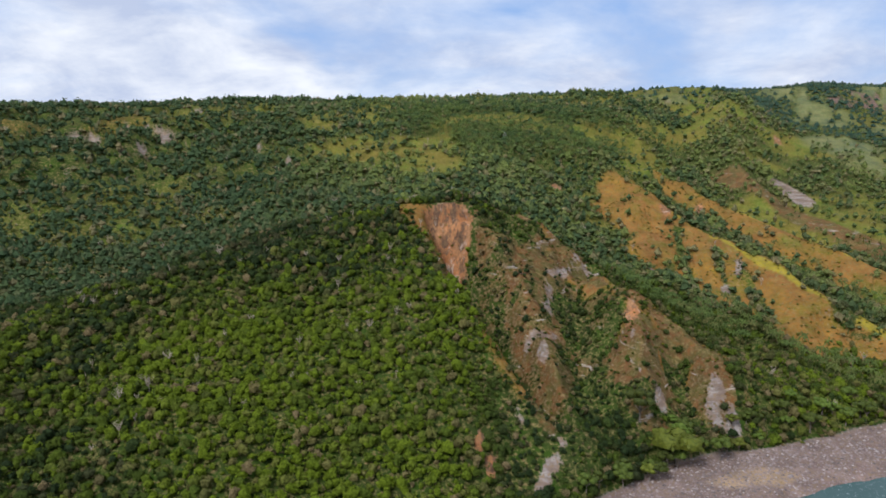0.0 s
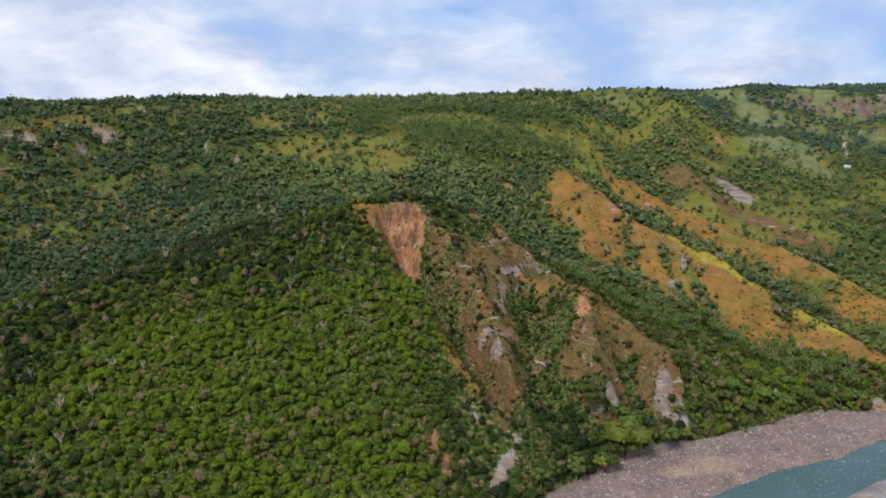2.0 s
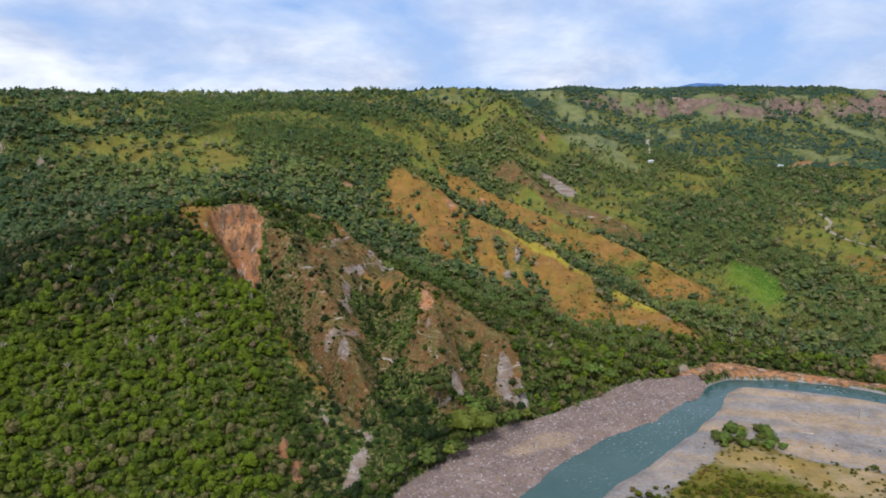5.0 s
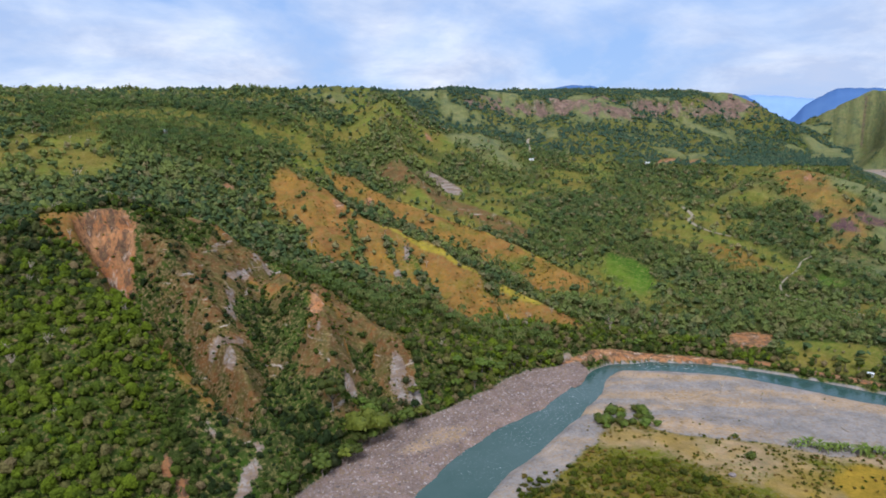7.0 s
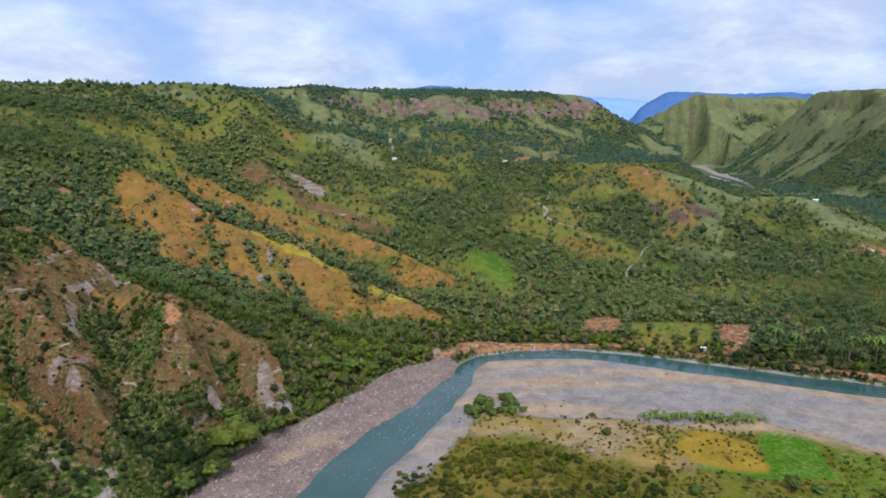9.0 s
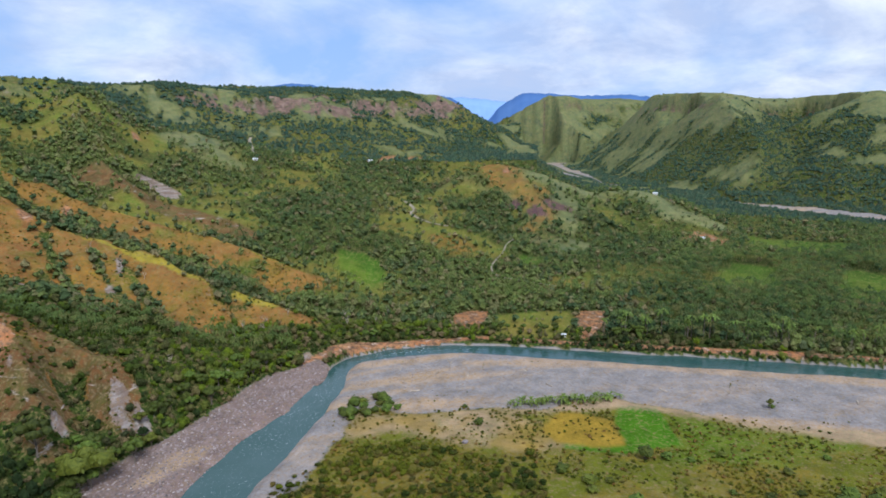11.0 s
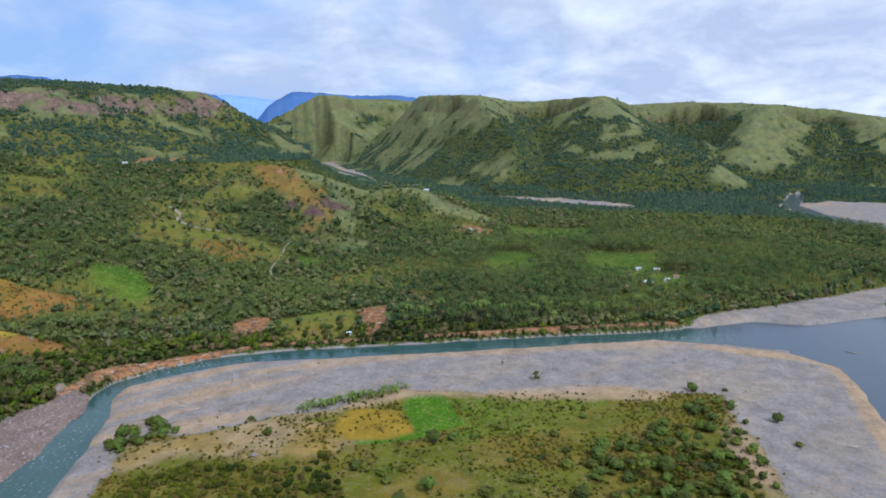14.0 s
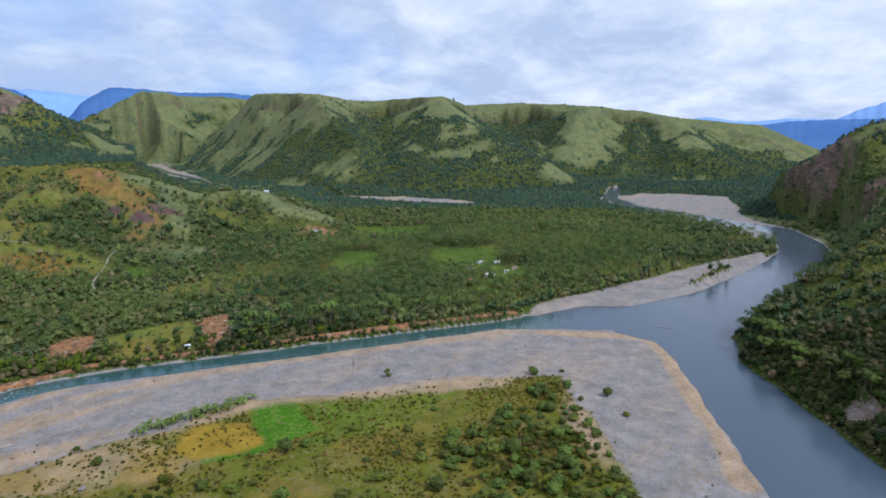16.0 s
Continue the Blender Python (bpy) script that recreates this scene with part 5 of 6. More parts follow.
MAT_PALEWOOD = simple_material("dead_wood", (0.330, 0.270, 0.200), (0.460, 0.390, 0.300), 1.2, 0.9, 0.25)
MAT_FROND = simple_material("frond_green", (0.060, 0.110, 0.016), (0.130, 0.180, 0.024), 0.8, 0.55, 0.35)
MAT_STONE = simple_material("river_stone", (0.200, 0.170, 0.160), (0.330, 0.280, 0.260), 1.1, 0.85, 0.3)
MAT_WALL = simple_material("painted_wall", (0.620, 0.600, 0.550), (0.740, 0.720, 0.680), 0.7, 0.8, 0.15)
MAT_TIN = simple_material("tin_roof", (0.440, 0.450, 0.460), (0.600, 0.610, 0.620), 0.5, 0.45, 0.2)
MAT_RUST = simple_material("rusty_roof", (0.230, 0.110, 0.075), (0.330, 0.190, 0.140), 0.6, 0.7, 0.2)
MAT_WOODDOOR = simple_material("door_wood", (0.120, 0.070, 0.040), (0.180, 0.110, 0.065), 2.0, 0.7)
MAT_PANE = simple_material("dark_pane", (0.020, 0.025, 0.030), (0.030, 0.035, 0.040), 2.0, 0.1)
MAT_TRACK = simple_material("dirt_track", (0.230, 0.190, 0.135), (0.320, 0.270, 0.200), 0.4, 0.95)


def part(name, verts, faces, material, parent, label=""):
    """One mesh object under a thing; verts and triangles or quads as arrays."""
    ob = new(name, mesh_from(name, np.asarray(verts, float), np.asarray(faces), material, smooth=False))
    ob.parent = parent
    return tagged(ob, label)


def tube(path, radii, sides=5):
    """A tapered tube along a path: verts and triangles."""
    path = np.asarray(path, float)
    v, f = [], []
    for k, (p, r) in enumerate(zip(path, radii)):
        t = path[min(k + 1, len(path) - 1)] - path[max(k - 1, 0)]
        t /= np.linalg.norm(t) + 1e-9
        u = np.cross(t, [0.3, 0.9, 0.2])
        u /= np.linalg.norm(u)
        w = np.cross(t, u)
        v += [p + r * (u * math.cos(6.2832 * i / sides) + w * math.sin(6.2832 * i / sides)) for i in range(sides)]
    for k in range(len(path) - 1):
        for i in range(sides):
            a, b = k * sides + i, k * sides + (i + 1) % sides
            f += [[a, b, b + sides], [a, b + sides, a + sides]]
    return np.array(v), np.array(f)


def joined(pieces):
    v, f, n = [], [], 0
    for pv, pf in pieces:
        v.append(pv)
        f.append(np.asarray(pf) + n)
        n += len(pv)
    return np.concatenate(v), np.concatenate(f)


def broadleaf_tree(name, rg, h, w, leaf, bole=0.38):
    """A trunk that forks into limbs, and a crown of lumps and leaf sprays round their ends."""
    root = new(name)
    fork = np.array([rg.uniform(-0.3, 0.3), rg.uniform(-0.3, 0.3), h * bole])
    part("trunk", *tube([(0, 0, -0.5), fork * [0.6, 0.6, 0.5], fork], [0.034 * h, 0.026 * h, 0.02 * h]), MAT_BARK, root)
    pieces = []
    ends = []
    for k in range(6):
        a = 1.047 * k + rg.uniform(-0.4, 0.4)
        q = w * rg.uniform(0.2, 0.36)
        end = np.array([q * math.cos(a), q * math.sin(a), h * rg.uniform(0.62, 0.82)])
        mid = fork * 0.45 + end * 0.55 + [0, 0, -0.04 * h]
        part("limb", *tube([fork, mid, end], [0.014 * h, 0.009 * h, 0.004 * h], 4), MAT_BARK, root)
        ends.append(end)
    ends.append(np.array([0, 0, h * 0.84]))
    for e in ends:
        s = w * rg.uniform(0.17, 0.24)
        pieces.append((ICO_V * [s, s, s * 0.7] * rg.uniform(0.7, 1.25, (12, 1)) + e, ICO_F))
        for _ in range(26):
            n = rg.normal(size=3)
            n[2] = abs(n[2]) * 0.8 - 0.15
            n /= np.linalg.norm(n)
            p = e + n * s * rg.uniform(0.85, 1.25) * [1, 1, 0.75]
            n = n + rg.uniform(-0.5, 0.5, 3)
            u = np.cross(n, rg.normal(size=3))
            u /= np.linalg.norm(u)
            v = np.cross(n / np.linalg.norm(n), u)
            a, b = 0.045 * w * rg.uniform(0.7, 1.3), 0.030 * w
            pieces.append((np.array([p - u * a, p + v * b, p + u * a, p - v * b]), np.array([[0, 1, 2], [0, 2, 3]])))
    part("crown", *joined(pieces), leaf, root)
    return root


def bare_tree(name, rg, h):
    """A leafless pale tree: trunk, limbs, and twigs on each limb."""
    root = new(name)
    top = np.array([rg.uniform(-0.4, 0.4), rg.uniform(-0.4, 0.4), h * 0.55])
    part("trunk", *tube([(0, 0, -0.5), top * 0.5, top], [0.028 * h, 0.022 * h, 0.015 * h], 4), MAT_PALEWOOD, root)
    for k in range(6):
        a = 1.047 * k + rg.uniform(-0.5, 0.5)
        start = top * rg.uniform(0.6, 1.0)
        end = start + np.array([math.cos(a), math.sin(a), 0]) * h * rg.uniform(0.16, 0.30) + [0, 0, h * rg.uniform(0.25, 0.45)]
        pieces = [tube([start, (start + end) / 2 + [0, 0, -0.03 * h], end], [0.015 * h, 0.010 * h, 0.005 * h], 3)]
        for _ in range(6):
            p = start + (end - start) * rg.uniform(0.35, 0.95)
            q = p + rg.normal(size=3) * 0.09 * h + [0, 0, 0.10 * h]
            pieces.append(tube([p, q], [0.008 * h, 0.003 * h], 3))
        part("limb", *joined(pieces), MAT_PALEWOOD, root)
    return root


def frond_blade(length, width, rise, droop):
    """One arching leaf along x, folded along its rib."""
    v, f = [], []
    n = 5
    for k in range(n):
        t = k / (n - 1)
        x, z = length * t * (1 - 0.12 * t), rise * math.sin(2.2 * t) - droop * t * t
        w = width * (0.25 + 1.5 * t * (1.15 - t))
        v += [(x, w, z - 0.35 * w), (x, 0, z), (x, -w, z - 0.35 * w)]
    for k in range(n - 1):
        a = 3 * k
        f += [[a, a + 1, a + 4], [a, a + 4, a + 3], [a + 1, a + 2, a + 5], [a + 1, a + 5, a + 4]]
    return np.array(v), np.array(f)


def palm_tree(name, rg, h, spread, fronds, width, droop):
    """A slender leaning trunk and a head of arching fronds, each its own part."""
    root = new(name)
    lean = rg.uniform(-0.06, 0.06, 2) * h
    part("trunk", *tube([(0, 0, -0.4), (lean[0] * 0.3, lean[1] * 0.3, h * 0.5), (lean[0], lean[1], h)], [0.024 * h + 0.03, 0.017 * h + 0.02, 0.014 * h + 0.02]), MAT_BARK, root)
    v, f = frond_blade(spread, width, spread * 0.30, spread * droop)
    me = mesh_from("frond", v, f, MAT_FROND, smooth=False)
    for k in range(fronds):
        ob = new("frond", me)
        ob.parent = root
        s = rg.uniform(0.8, 1.1)
        ob.matrix_basis = pose(lean[0], lean[1], h - 0.05, 0, rg.uniform(-30, 22), 360 * k / fronds + rg.uniform(-14, 14)) @ Matrix.Diagonal((s, s, s, 1))
    return root


def shrub(name, rg, h, w, leaf):
    root = new(name)
    pieces = [tube([(0, 0, -0.3), (0.25 * w * math.cos(a), 0.25 * w * math.sin(a), 0.6 * h)], [0.03 * h, 0.012 * h], 3) for a in (0.3, 1.9, 3.4, 5.0)]
    part("stems", *joined(pieces), MAT_BARK, root)
    tv, tf = crown_template(rg, 70, 0.085, 5, True)
    part("foliage", tv * [w, w, h * 1.05], tf, leaf, root)
    return root


def put(ob, x, y, scale=1.0, turn=0.0, sink=0.2, tall=1.0):
    z = float(ground(np.array([x]), np.array([y]))[0])
    return pose(x, y, z - sink, 0, 0, turn) @ Matrix.Diagonal((scale, scale, scale * tall, 1))


def spread_over(protos, places, lo, hi, label, category, group, rg):
    """Copies of prototype things over places; the prototypes take the first ones."""
    used = set()
    for x, y in places:
        k = int(rg.integers(0, len(protos)))
        m = put(None, x, y, rg.uniform(lo, hi), rg.uniform(0, 360), tall=rg.uniform(0.88, 1.15))
        if k in used:
            ob = copy_thing(protos[k], m)
        else:
            used.add(k)
            ob = protos[k]
            ob.matrix_basis = m
        tagged(ob, label, category, group)
    for k, ob in enumerate(protos):
        if k not in used:
            for o in (*ob.children_recursive, ob):
                bpy.data.objects.remove(o)


def strew(line, count, off, rg):
    """Places along a line in plan, up to off metres to either side."""
    pts = np.array(line, float)
    seg = np.hypot(*np.diff(pts, axis=0).T)
    acc = np.concatenate([[0], np.cumsum(seg)])
    s = (np.arange(count) + rg.uniform(0.1, 0.9, count)) / count * acc[-1]
    x, y = np.interp(s, acc, pts[:, 0]), np.interp(s, acc, pts[:, 1])
    return [(a + rg.uniform(-off, off), b + rg.uniform(-off, off)) for a, b in zip(x, y)]


def strew_in(outline, count, rg, apart=2.5):
    """Places inside an outline, not closer than apart."""
    pts = np.array(outline, float)
    lo, hi = pts.min(0), pts.max(0)
    got = []
    for _ in range(count * 40):
        p = rg.uniform(lo, hi)
        if inside(outline, p[:1], p[1:])[0] > 0 and all(math.hypot(p[0] - a, p[1] - b) > apart for a, b in got):
            got.append((float(p[0]), float(p[1])))
            if len(got) == count:
                break
    return got


tg = np.random.default_rng(11)

# the great spreading tree and its neighbour at the foot of the slope
ob = broadleaf_tree("spreading_tree", tg, 18, 23, MAT_OLIVE, 0.30)
ob.matrix_basis = put(ob, 99, 272)
tagged(ob, "great spreading tree with an olive crown above the beach", "tree")
ob = broadleaf_tree("spreading_tree", tg, 17, 14, MAT_LEAF, 0.30)
ob.matrix_basis = put(ob, 85, 283)
tagged(ob, "tall dark green tree beside the great spreading tree", "tree")

FOOT = [(52, 244), (80, 264), (112, 283), (150, 303), (182, 310), (220, 326), (250, 330)]
spread_over([broadleaf_tree("broadleaf_tree", tg, 10, 8.5, MAT_LEAF) for _ in range(4)] + [broadleaf_tree("broadleaf_tree", tg, 10, 9, MAT_OLIVE)],
            strew(FOOT, 42, 8, tg), 0.75, 1.25, "green broadleaf tree at the foot of the slope", "tree", "trees along the beach", tg)
spread_over([broadleaf_tree("bank_tree", tg, 9, 8, MAT_LEAF) for _ in range(3)] + [broadleaf_tree("bank_tree", tg, 9, 8, MAT_OLIVE)],
            strew([(300, 326), (335, 306), (368, 272)], 18, 6, tg) + strew([(378, 268), (402, 218), (428, 176)], 16, 4, tg) + strew([(426, 184), (436, 160)], 9, 7, tg),
            0.6, 1.2, "leafy tree on the outer river bank", "tree", "trees on the outer bank", tg)
spread_over([broadleaf_tree("shore_tree", tg, 10, 9, MAT_LEAF) for _ in range(3)],
            strew([(300, -196), (362, -182), (418, -174), (468, -190), (515, -222), (580, -262)], 46, 5, tg), 0.7, 1.25,
            "dark green tree overhanging the river shore", "tree", "trees on the wooded shore", tg)
spread_over([palm_tree("coconut_palm", tg, 11, 4.2, 11, 0.55, 0.55) for _ in range(3)],
            strew([(424, 190), (450, 150), (500, 48), (528, 2)], 44, 6, tg), 0.85, 1.3, "tall coconut palm with a slender grey trunk", "palm tree", "palms at the front of the grove", tg)
spread_over([palm_tree("banana_plant", tg, 1.6, 2.6, 8, 0.34, 0.35) for _ in range(2)],
            strew([(281, 178), (291, 167), (302, 156), (324, 138)], 56, 3.6, tg), 0.9, 1.5, "banana plant with broad torn leaves", "banana plant", "banana row by the field", tg)

# leafless trees that stand out of the forest
slope = [(260 * math.sin(radians(a)) * s, 260 * math.cos(radians(a)) * s) for a, s in zip(tg.uniform(-33, 1, 62), tg.uniform(1.05, 1.6, 62))]
slope += [(430 * math.sin(radians(a)) * s, 430 * math.cos(radians(a)) * s) for a, s in zip(tg.uniform(-12, 4, 22), tg.uniform(1.03, 1.12, 22))]
slope += [(600 * math.sin(radians(a)) * s, 600 * math.cos(radians(a)) * s) for a, s in zip(tg.uniform(-30, 28, 40), tg.uniform(0.85, 1.35, 40))]
spread_over([bare_tree("bare_tree", tg, 7.5) for _ in range(4)], slope, 0.7, 1.15, "leafless pale tree standing out of the forest", "bare tree", "bare trees on the slope", tg)
spread_over([bare_tree("leafless_tree", tg, 9) for _ in range(2)], [(175, 344), (192, 314), (308, 338), (236, 372), (248, 380), (262, 374), (281, 372), (254, 366), (330, 330), (352, 340), (318, 352), (301, 237)],
            0.7, 1.1, "leafless grey tree near the river bend", "bare tree", "bare trees near the bend", tg)

# shrubs of the gravel island
THICKET = [(150, 214), (182, 212), (203, 205), (218, 190), (232, 164), (240, 140), (212, 112), (160, 110), (120, 170), (128, 198)]
POINT_SCRUB = [(216, 251), (244, 244), (238, 222), (211, 231)]
EAST_SCRUB = [(316, -2), (344, -14), (378, -42), (330, -48), (294, -54), (246, -66), (222, -30), (240, 20), (280, 26)]
spread_over([shrub("shrub", tg, 3.2, 4.2, MAT_LEAF) for _ in range(3)] + [shrub("shrub", tg, 2.6, 3.8, MAT_OLIVE)],
            strew_in(POINT_SCRUB, 26, tg, 2.2) + strew_in(EAST_SCRUB, 130, tg, 3.0) + strew_in([(230, 130), (300, 80), (300, 20), (240, 20), (200, 90)], 26, tg, 5)
            + [(365, 66), (375, -22), (381, -40), (279, 81), (319, 33), (240, 238), (232, 244), (262, 196), (250, 178), (346, -62), (322, -68)],
            0.6, 1.5, "green shrub on the gravel island", "shrub", "shrubs on the island", tg)
ob = broadleaf_tree("young_tree", tg, 6.5, 4.2, MAT_OLIVE, 0.45)
ob.matrix_basis = put(ob, 362, 66)
tagged(ob, "slender young tree alone on the gravel bar", "tree")


def boulder(name, rg, size):
    v = ICO_V * [size, size * rg.uniform(0.7, 1), size * rg.uniform(0.45, 0.7)] * rg.uniform(0.8, 1.2, (12, 1))
    return new(name, mesh_from(name, v, ICO_F, MAT_STONE, smooth=False))


def boulders(places, label, group, rg, lo, hi):
    protos = [boulder("boulder", rg, 1.0) for _ in range(4)]
    spread_over(protos, places, lo, hi, label, "boulder", group, rg)


boulders(strew([(112, 238), (150, 262), (190, 280), (228, 298)], 60, 9, tg), "grey-pink river boulder on the stony beach", "boulders on the beach", tg, 0.5, 1.3)
ob = boulder("pale_boulder", tg, 2.0)
ob.matrix_basis = put(ob, 230, 172, sink=-0.4)
tagged(ob, "large pale boulder in the tan field", "boulder")


def driftwood(x, y, length, turn, label, z=None):
    v, f = tube([(-length / 2, 0, 0), (0, 0.2, 0.1), (length / 2, 0, 0.25)], [0.35, 0.3, 0.16], 6)
    root = new("driftwood_log")
    part("stem", v, f, MAT_PALEWOOD, root)
    part("stub", *tube([(length * 0.2, 0.1, 0.1), (length * 0.32, 0.9, 0.7)], [0.14, 0.05], 4), MAT_PALEWOOD, root)
    root.matrix_basis = put(root, x, y, 1, turn, -0.2) if z is None else pose(x, y, z, 0, 0, turn)
    return tagged(root, label, "driftwood")


driftwood(486, -128, 9, 62, "long driftwood log lying in the river shallows", 0.1)
for x, y, a in ((282, 262, 35), (268, 246, 80), (292, 240, 10), (330, 200, 55), (352, 120, 75), (430, -20, 30), (330, -92, 100), (300, 222, 20), (318, 176, 70), (340, 150, 120), (372, 90, 40), (262, 232, 150), (402, 30, 15)):
    driftwood(x, y, tg.uniform(3, 6), a, "bleached driftwood log on the gravel bar")


# ---- houses ----
def box(x0, x1, y0, y1, z0, z1):
    v = [(x, y, z) for z in (z0, z1) for x, y in ((x0, y0), (x1, y0), (x1, y1), (x0, y1))]
    return np.array(v, float), np.array([[0, 3, 2, 1], [4, 5, 6, 7], [0, 1, 5, 4], [1, 2, 6, 5], [2, 3, 7, 6], [3, 0, 4, 7]])


def gable_roof(l, w, z, rise, over=0.6, thick=0.12):
    """Two sloping sheets with thickness that meet at a ridge along x."""
    a, b = l / 2 + over, w / 2 + over
    drop = rise * over / (w / 2)
    top = [(-a, -b, z - drop), (a, -b, z - drop), (a, 0, z + rise), (-a, 0, z + rise), (a, b, z - drop), (-a, b, z - drop)]
    v = np.array(top + [(p[0], p[1], p[2] + thick) for p in top])
    f = [[0, 3, 2, 1], [3, 5, 4, 2], [6, 7, 8, 9], [9, 8, 10, 11], [0, 1, 7, 6], [4, 5, 11, 10], [1, 2, 8, 7], [2, 4, 10, 8], [0, 6, 9, 3], [3, 9, 11, 5]]
    return v, np.array(f)


def house(x, y, l, w, turn, roof, label):
    root = new("house")
    h = 2.7
    v, f = box(-l / 2, l / 2, -w / 2, w / 2, -0.6, h)
    part("wall", v, f, MAT_WALL, root)
    gv = np.array([(s * (l / 2 - 0.02), yy, zz) for s in (-1, 1) for yy, zz in ((-w / 2, h), (w / 2, h), (0, h + w * 0.24))])
    part("gable", gv, np.array([[0, 2, 1], [3, 4, 5]]), MAT_WALL, root)
    part("roof", *gable_roof(l, w, h + 0.05, w * 0.25), roof, root)
    part("door", *box(-0.5, 0.5, -w / 2 - 0.06, -w / 2 + 0.02, 0, 2.05), MAT_WOODDOOR, root)
    for sx in (-l * 0.3, l * 0.3):
        win = part("window", *box(sx - 0.65, sx + 0.65, -w / 2 - 0.05, -w / 2 + 0.02, 0.9, 2.0), MAT_WALL, root)
        part("pane", *box(sx - 0.55, sx + 0.55, -w / 2 - 0.07, -w / 2 - 0.03, 1.0, 1.9), MAT_PANE, win)
    root.matrix_basis = put(root, x, y, 0.62 if l < 6 else 0.8, turn, -0.1)
    return tagged(root, label, "house", "houses of the valley")


for x, y, l, w, a, roof, label in (
        (633, 9, 10, 7, -75, MAT_TIN, "long white house with a bright tin roof"),
        (694, 21, 8, 6, -60, MAT_TIN, "house with a grey tin roof among palms"),
        (668, 30, 7, 5, -100, MAT_RUST, "small house with a rusty roof among palms"),
        (696, 2, 7, 5, -80, MAT_TIN, "house with a pale tin roof by the lawn"),
        (650, -8, 6, 5, -70, MAT_TIN, "small white house beside the village lawn"),
        (668, -17, 6, 5, -95, MAT_RUST, "small house with a rusty roof by the lawn"),
        (612, 26, 7, 5, -85, MAT_RUST, "low house under the palms"),
        (403, 212, 5, 4, -60, MAT_TIN, "small white hut at the edge of the riverside field"),
        (466, 233, 4.5, 4, -62, MAT_TIN, "small tin-roofed hut beside the bare field"),
        (603, 862, 9, 7, -35, MAT_TIN, "white farmhouse on the open slope"),
        (811, 818, 9, 7, -45, MAT_TIN, "pale farmhouse at the foot of the tableland"),
        (993, 371, 9, 7, -70, MAT_TIN, "pale house on the crest of the knoll"),
        (1010, 352, 8, 6, -70, MAT_RUST, "rusty-roofed house on the crest of the knoll"),
        (864, 255, 8, 6, -75, MAT_TIN, "white house beside the far red field"),
        (52, 758, 9, 7, -5, MAT_TIN, "white farmhouse among the plantation trees")):
    house(x, y, l, w, a, roof, label)


# ---- dirt tracks, draped on the ground ----
def track(name, line, width, label):
    pts = np.array(line, float)
    seg = np.hypot(*np.diff(pts, axis=0).T)
    acc = np.concatenate([[0], np.cumsum(seg)])
    s = np.arange(0, acc[-1], 3.0)
    x, y = np.interp(s, acc, pts[:, 0]), np.interp(s, acc, pts[:, 1])
    k = np.ones(7) / 7
    x = np.convolve(np.pad(x, 3, "edge"), k, "valid")
    y = np.convolve(np.pad(y, 3, "edge"), k, "valid")
    tx, ty = np.gradient(x), np.gradient(y)
    n = np.hypot(tx, ty)
    rows = []
    for off, lift in ((-0.5, 0.1), (-0.25, 0.45), (0.25, 0.45), (0.5, 0.1)):
        px, py = x - ty / n * width * off, y + tx / n * width * off
        rows.append(np.stack([px, py, np.maximum(ground(px, py), ground(x, y)) + lift], -1))
    v = np.stack(rows, 1)
    idx = np.arange(v.shape[0] * 4).reshape(-1, 4)
    q = np.stack([idx[:-1, :-1], idx[1:, :-1], idx[1:, 1:], idx[:-1, 1:]], -1).reshape(-1, 4)[:, ::-1]
    return tagged(new(name, mesh_from(name, v.reshape(-1, 3), q, MAT_TRACK)), label, "dirt track", kind="structure")


for k, (width, label) in enumerate(((1.7, "pale dirt track winding up from the fields"), (5, "pale dirt track bending round a knoll"), (5, "pale track climbing towards the tableland"))):
    track("road_%d" % (k + 1), [(x, y) for x, y, _ in TRACKS[k]], width, label)


# ---- low cover of the island, the dry slopes and the stony beach ----
def low_cover(name, spacing, rmin, rmax, keep, size, templates, material, label, category):
    p = scatter(spacing, keep, rmin, rmax)
    n = len(p[0])
    t, a = tones(p[0], p[1])
    w = size * rng.uniform(0.5, 1.4, n)
    return plant(name, (p[0], p[1], p[2] - 0.15), w, w * rng.uniform(0.5, 0.9, n), templates, material, label, category, t, a)


MAT_SCRUB = foliage_material("scrub_leaves", (0.085, 0.110, 0.014), (0.250, 0.225, 0.020), (0.330, 0.195, 0.060))
MAT_THICKET = foliage_material("thicket_leaves", (0.050, 0.075, 0.012), (0.175, 0.195, 0.016), (0.230, 0.160, 0.050))
TUFT = [crown_template(rg, 4, 0.28, 1, False) for _ in range(8)]
low_cover("thicket", 2.8, 100, 300, lambda x, y, z: soft(np.maximum(np.maximum(inside(THICKET, x, y), inside(POINT_SCRUB, x, y)), inside(EAST_SCRUB, x, y) - 9) - 4 + 9 * fbm(x, y, 16, 3), 3) * np.clip(0.75 + fbm(x + 60, y, 12, 2), 0.2, 1), 3.6, NEAR, MAT_THICKET, "dense green thicket on the gravel island", "thicket")


def island_scrub(x, y, z):
    c = cover(x, y, "isle", "sand", "crop", "yellow")
    bare = np.maximum.reduce([0.85 * c["sand"], c["crop"], 0.8 * c["yellow"]])
    return c["isle"] * (1 - bare) * np.clip(0.42 + 1.1 * fbm(x, y, 26, 3), 0, 0.9)


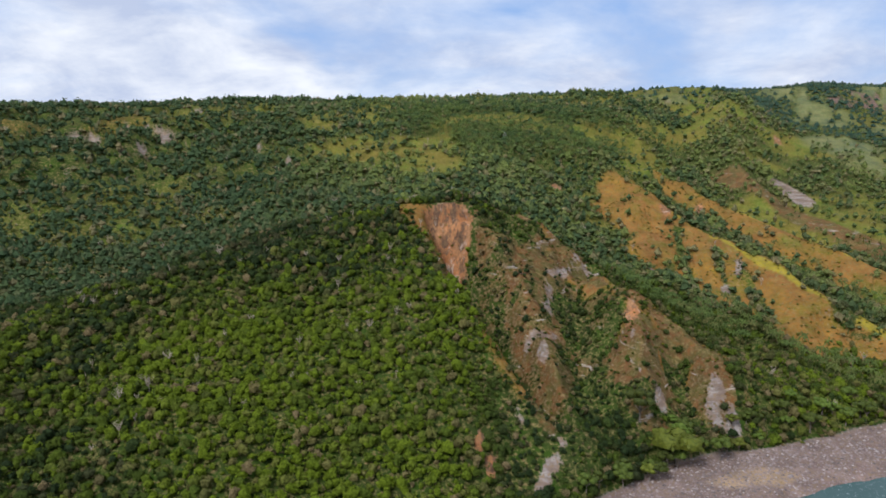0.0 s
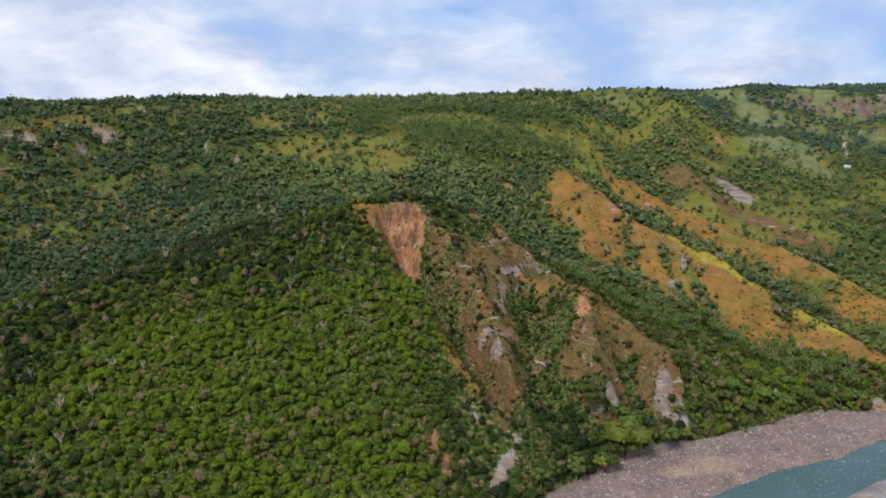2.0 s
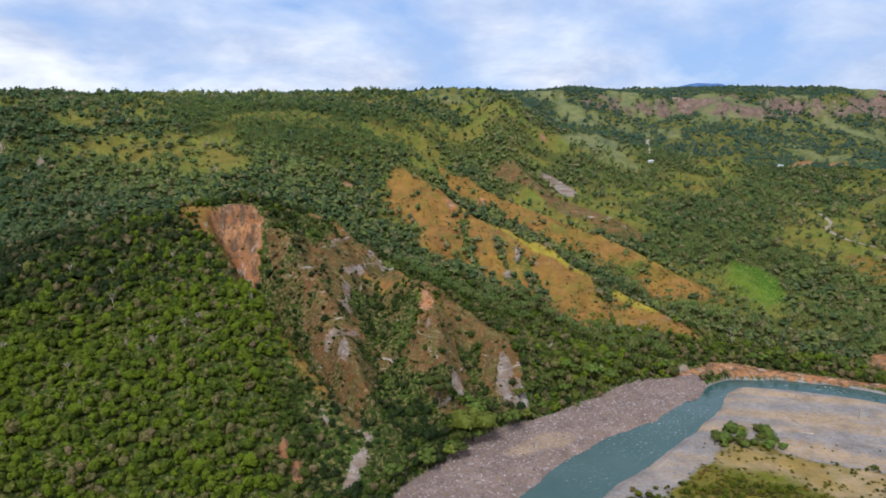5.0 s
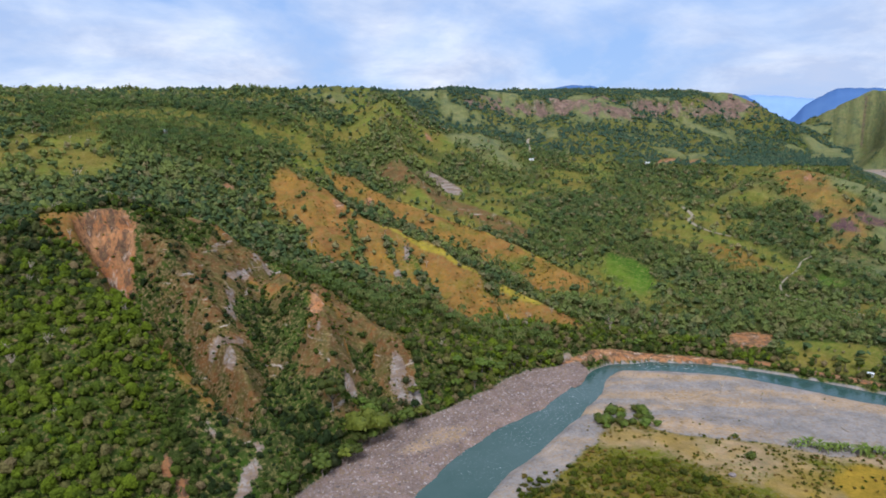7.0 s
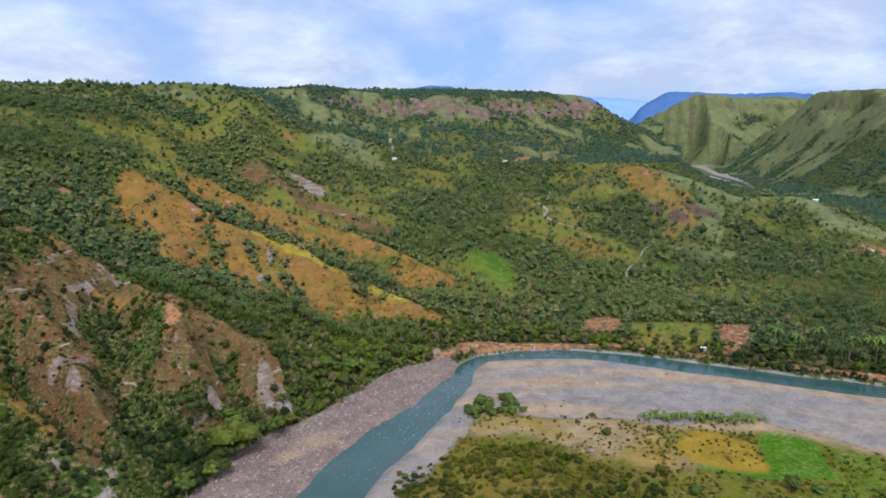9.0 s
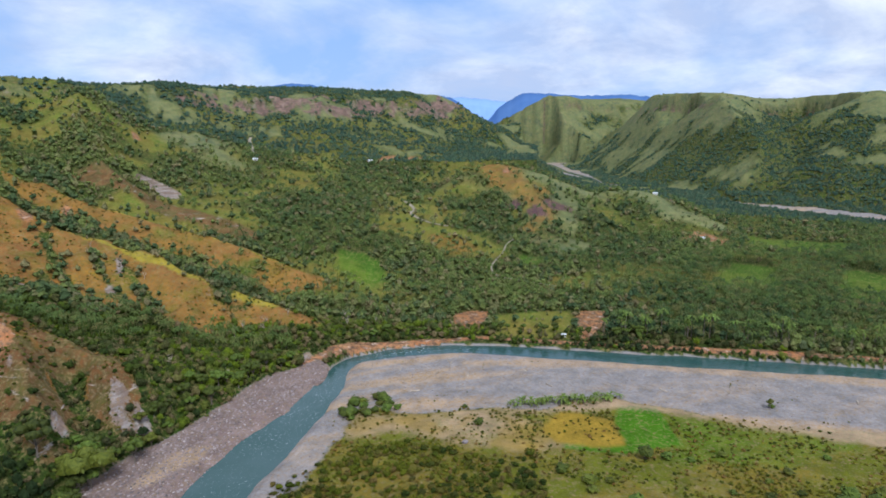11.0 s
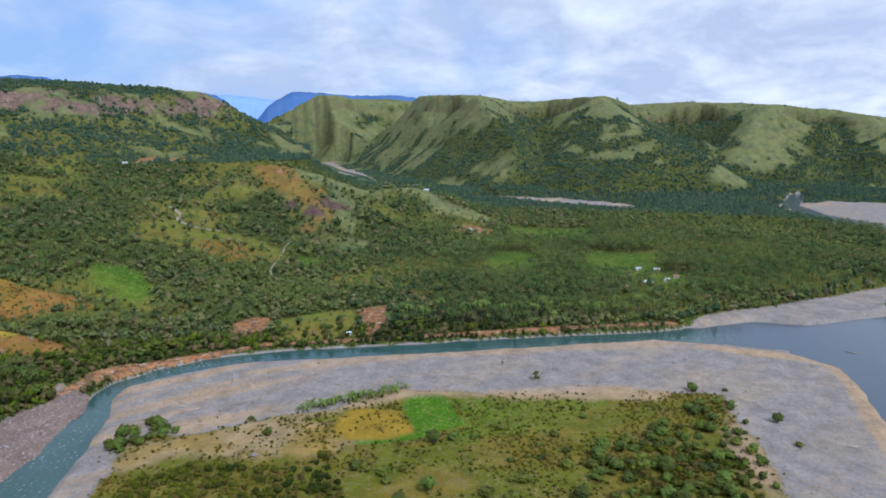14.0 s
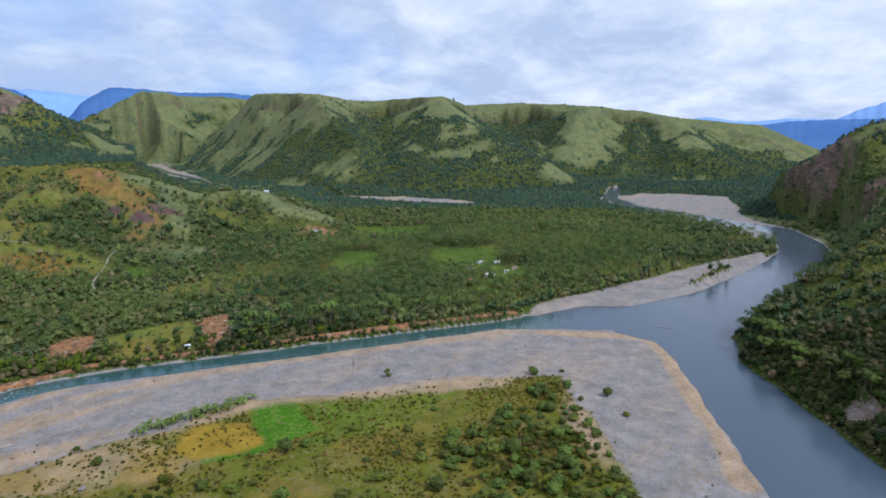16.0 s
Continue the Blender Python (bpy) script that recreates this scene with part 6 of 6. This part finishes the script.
low_cover("island_scrub", 1.7, 150, 400, island_scrub, 1.5, TUFT, MAT_SCRUB, "low yellow-green scrub and grass tussocks", "scrub")
low_cover("slope_scrub", 3.2, 270, 720, lambda x, y, z: np.maximum(*cover(x, y, "dry", "face").values()) * np.clip(np.where(np.hypot(x, y) < 470, 0.55, 0.22) + 0.9 * fbm(x, y, 24, 3), 0, 0.8), 1.7, TUFT, MAT_SCRUB, "scattered low scrub on the dry grass spurs", "scrub")


def stone_material():
    m, nodes, links, bsdf = node_material("cobbles")
    rnd = nodes.new("ShaderNodeNewGeometry").outputs["Random Per Island"]
    ramp = nodes.new("ShaderNodeValToRGB")
    for k, (at, tone) in enumerate(((0.0, (0.095, 0.075, 0.068, 1)), (0.45, (0.200, 0.150, 0.135, 1)), (0.85, (0.265, 0.208, 0.190, 1)), (1.0, (0.370, 0.315, 0.290, 1)))):
        e = ramp.color_ramp.elements[k] if k < 2 else ramp.color_ramp.elements.new(at)
        e.position, e.color = at, tone
    links.new(rnd, ramp.inputs[0])
    links.new(ramp.outputs[0], bsdf.inputs["Base Color"])
    bsdf.inputs["Roughness"].default_value = 0.85
    return m


MAT_COBBLE = stone_material()


def stones(name, spacing, outline, share, size, label):
    p = scatter(spacing, lambda x, y, z: cover(x, y, "gravel")["gravel"] * soft(inside(outline, x, y), 3) * share * (z > -0.4), 120, 480)
    n = len(p[0])
    k = len(OCT_V)
    w = size * rng.uniform(0.35, 1.0, n) ** 2 + 0.25
    jit = rng.uniform(0.7, 1.3, (n, k, 1))
    v = OCT_V[None] * jit * w[:, None, None] * np.array([0.5, 0.5, 0.32]) + np.stack(p, -1)[:, None]
    f = OCT_F[None] + (np.arange(n) * k)[:, None, None]
    return tagged(new(name, mesh_from(name, v.reshape(-1, 3), f.reshape(-1, 3), MAT_COBBLE, smooth=False)), label, "stones", kind="stuff")


stones("beach_stones", 1.25, BEACH, 0.8, 1.5, "grey-pink stones and cobbles covering the beach")
stones("bar_stones", 2.6, BAR, 0.30, 0.9, "grey cobbles scattered over the gravel bar")
low_cover("bar_tufts", 3.0, 240, 480, lambda x, y, z: np.multiply(*cover(x, y, "gravel", "bar").values()) * soft(fbm(x * 0.2 - y * 0.1, x * 0.5 + y * 0.8, 14, 4) - 0.42, 0.1) * 0.35, 1.0, TUFT, MAT_SCRUB, "sparse weeds and flood debris on the gravel bar", "weeds")
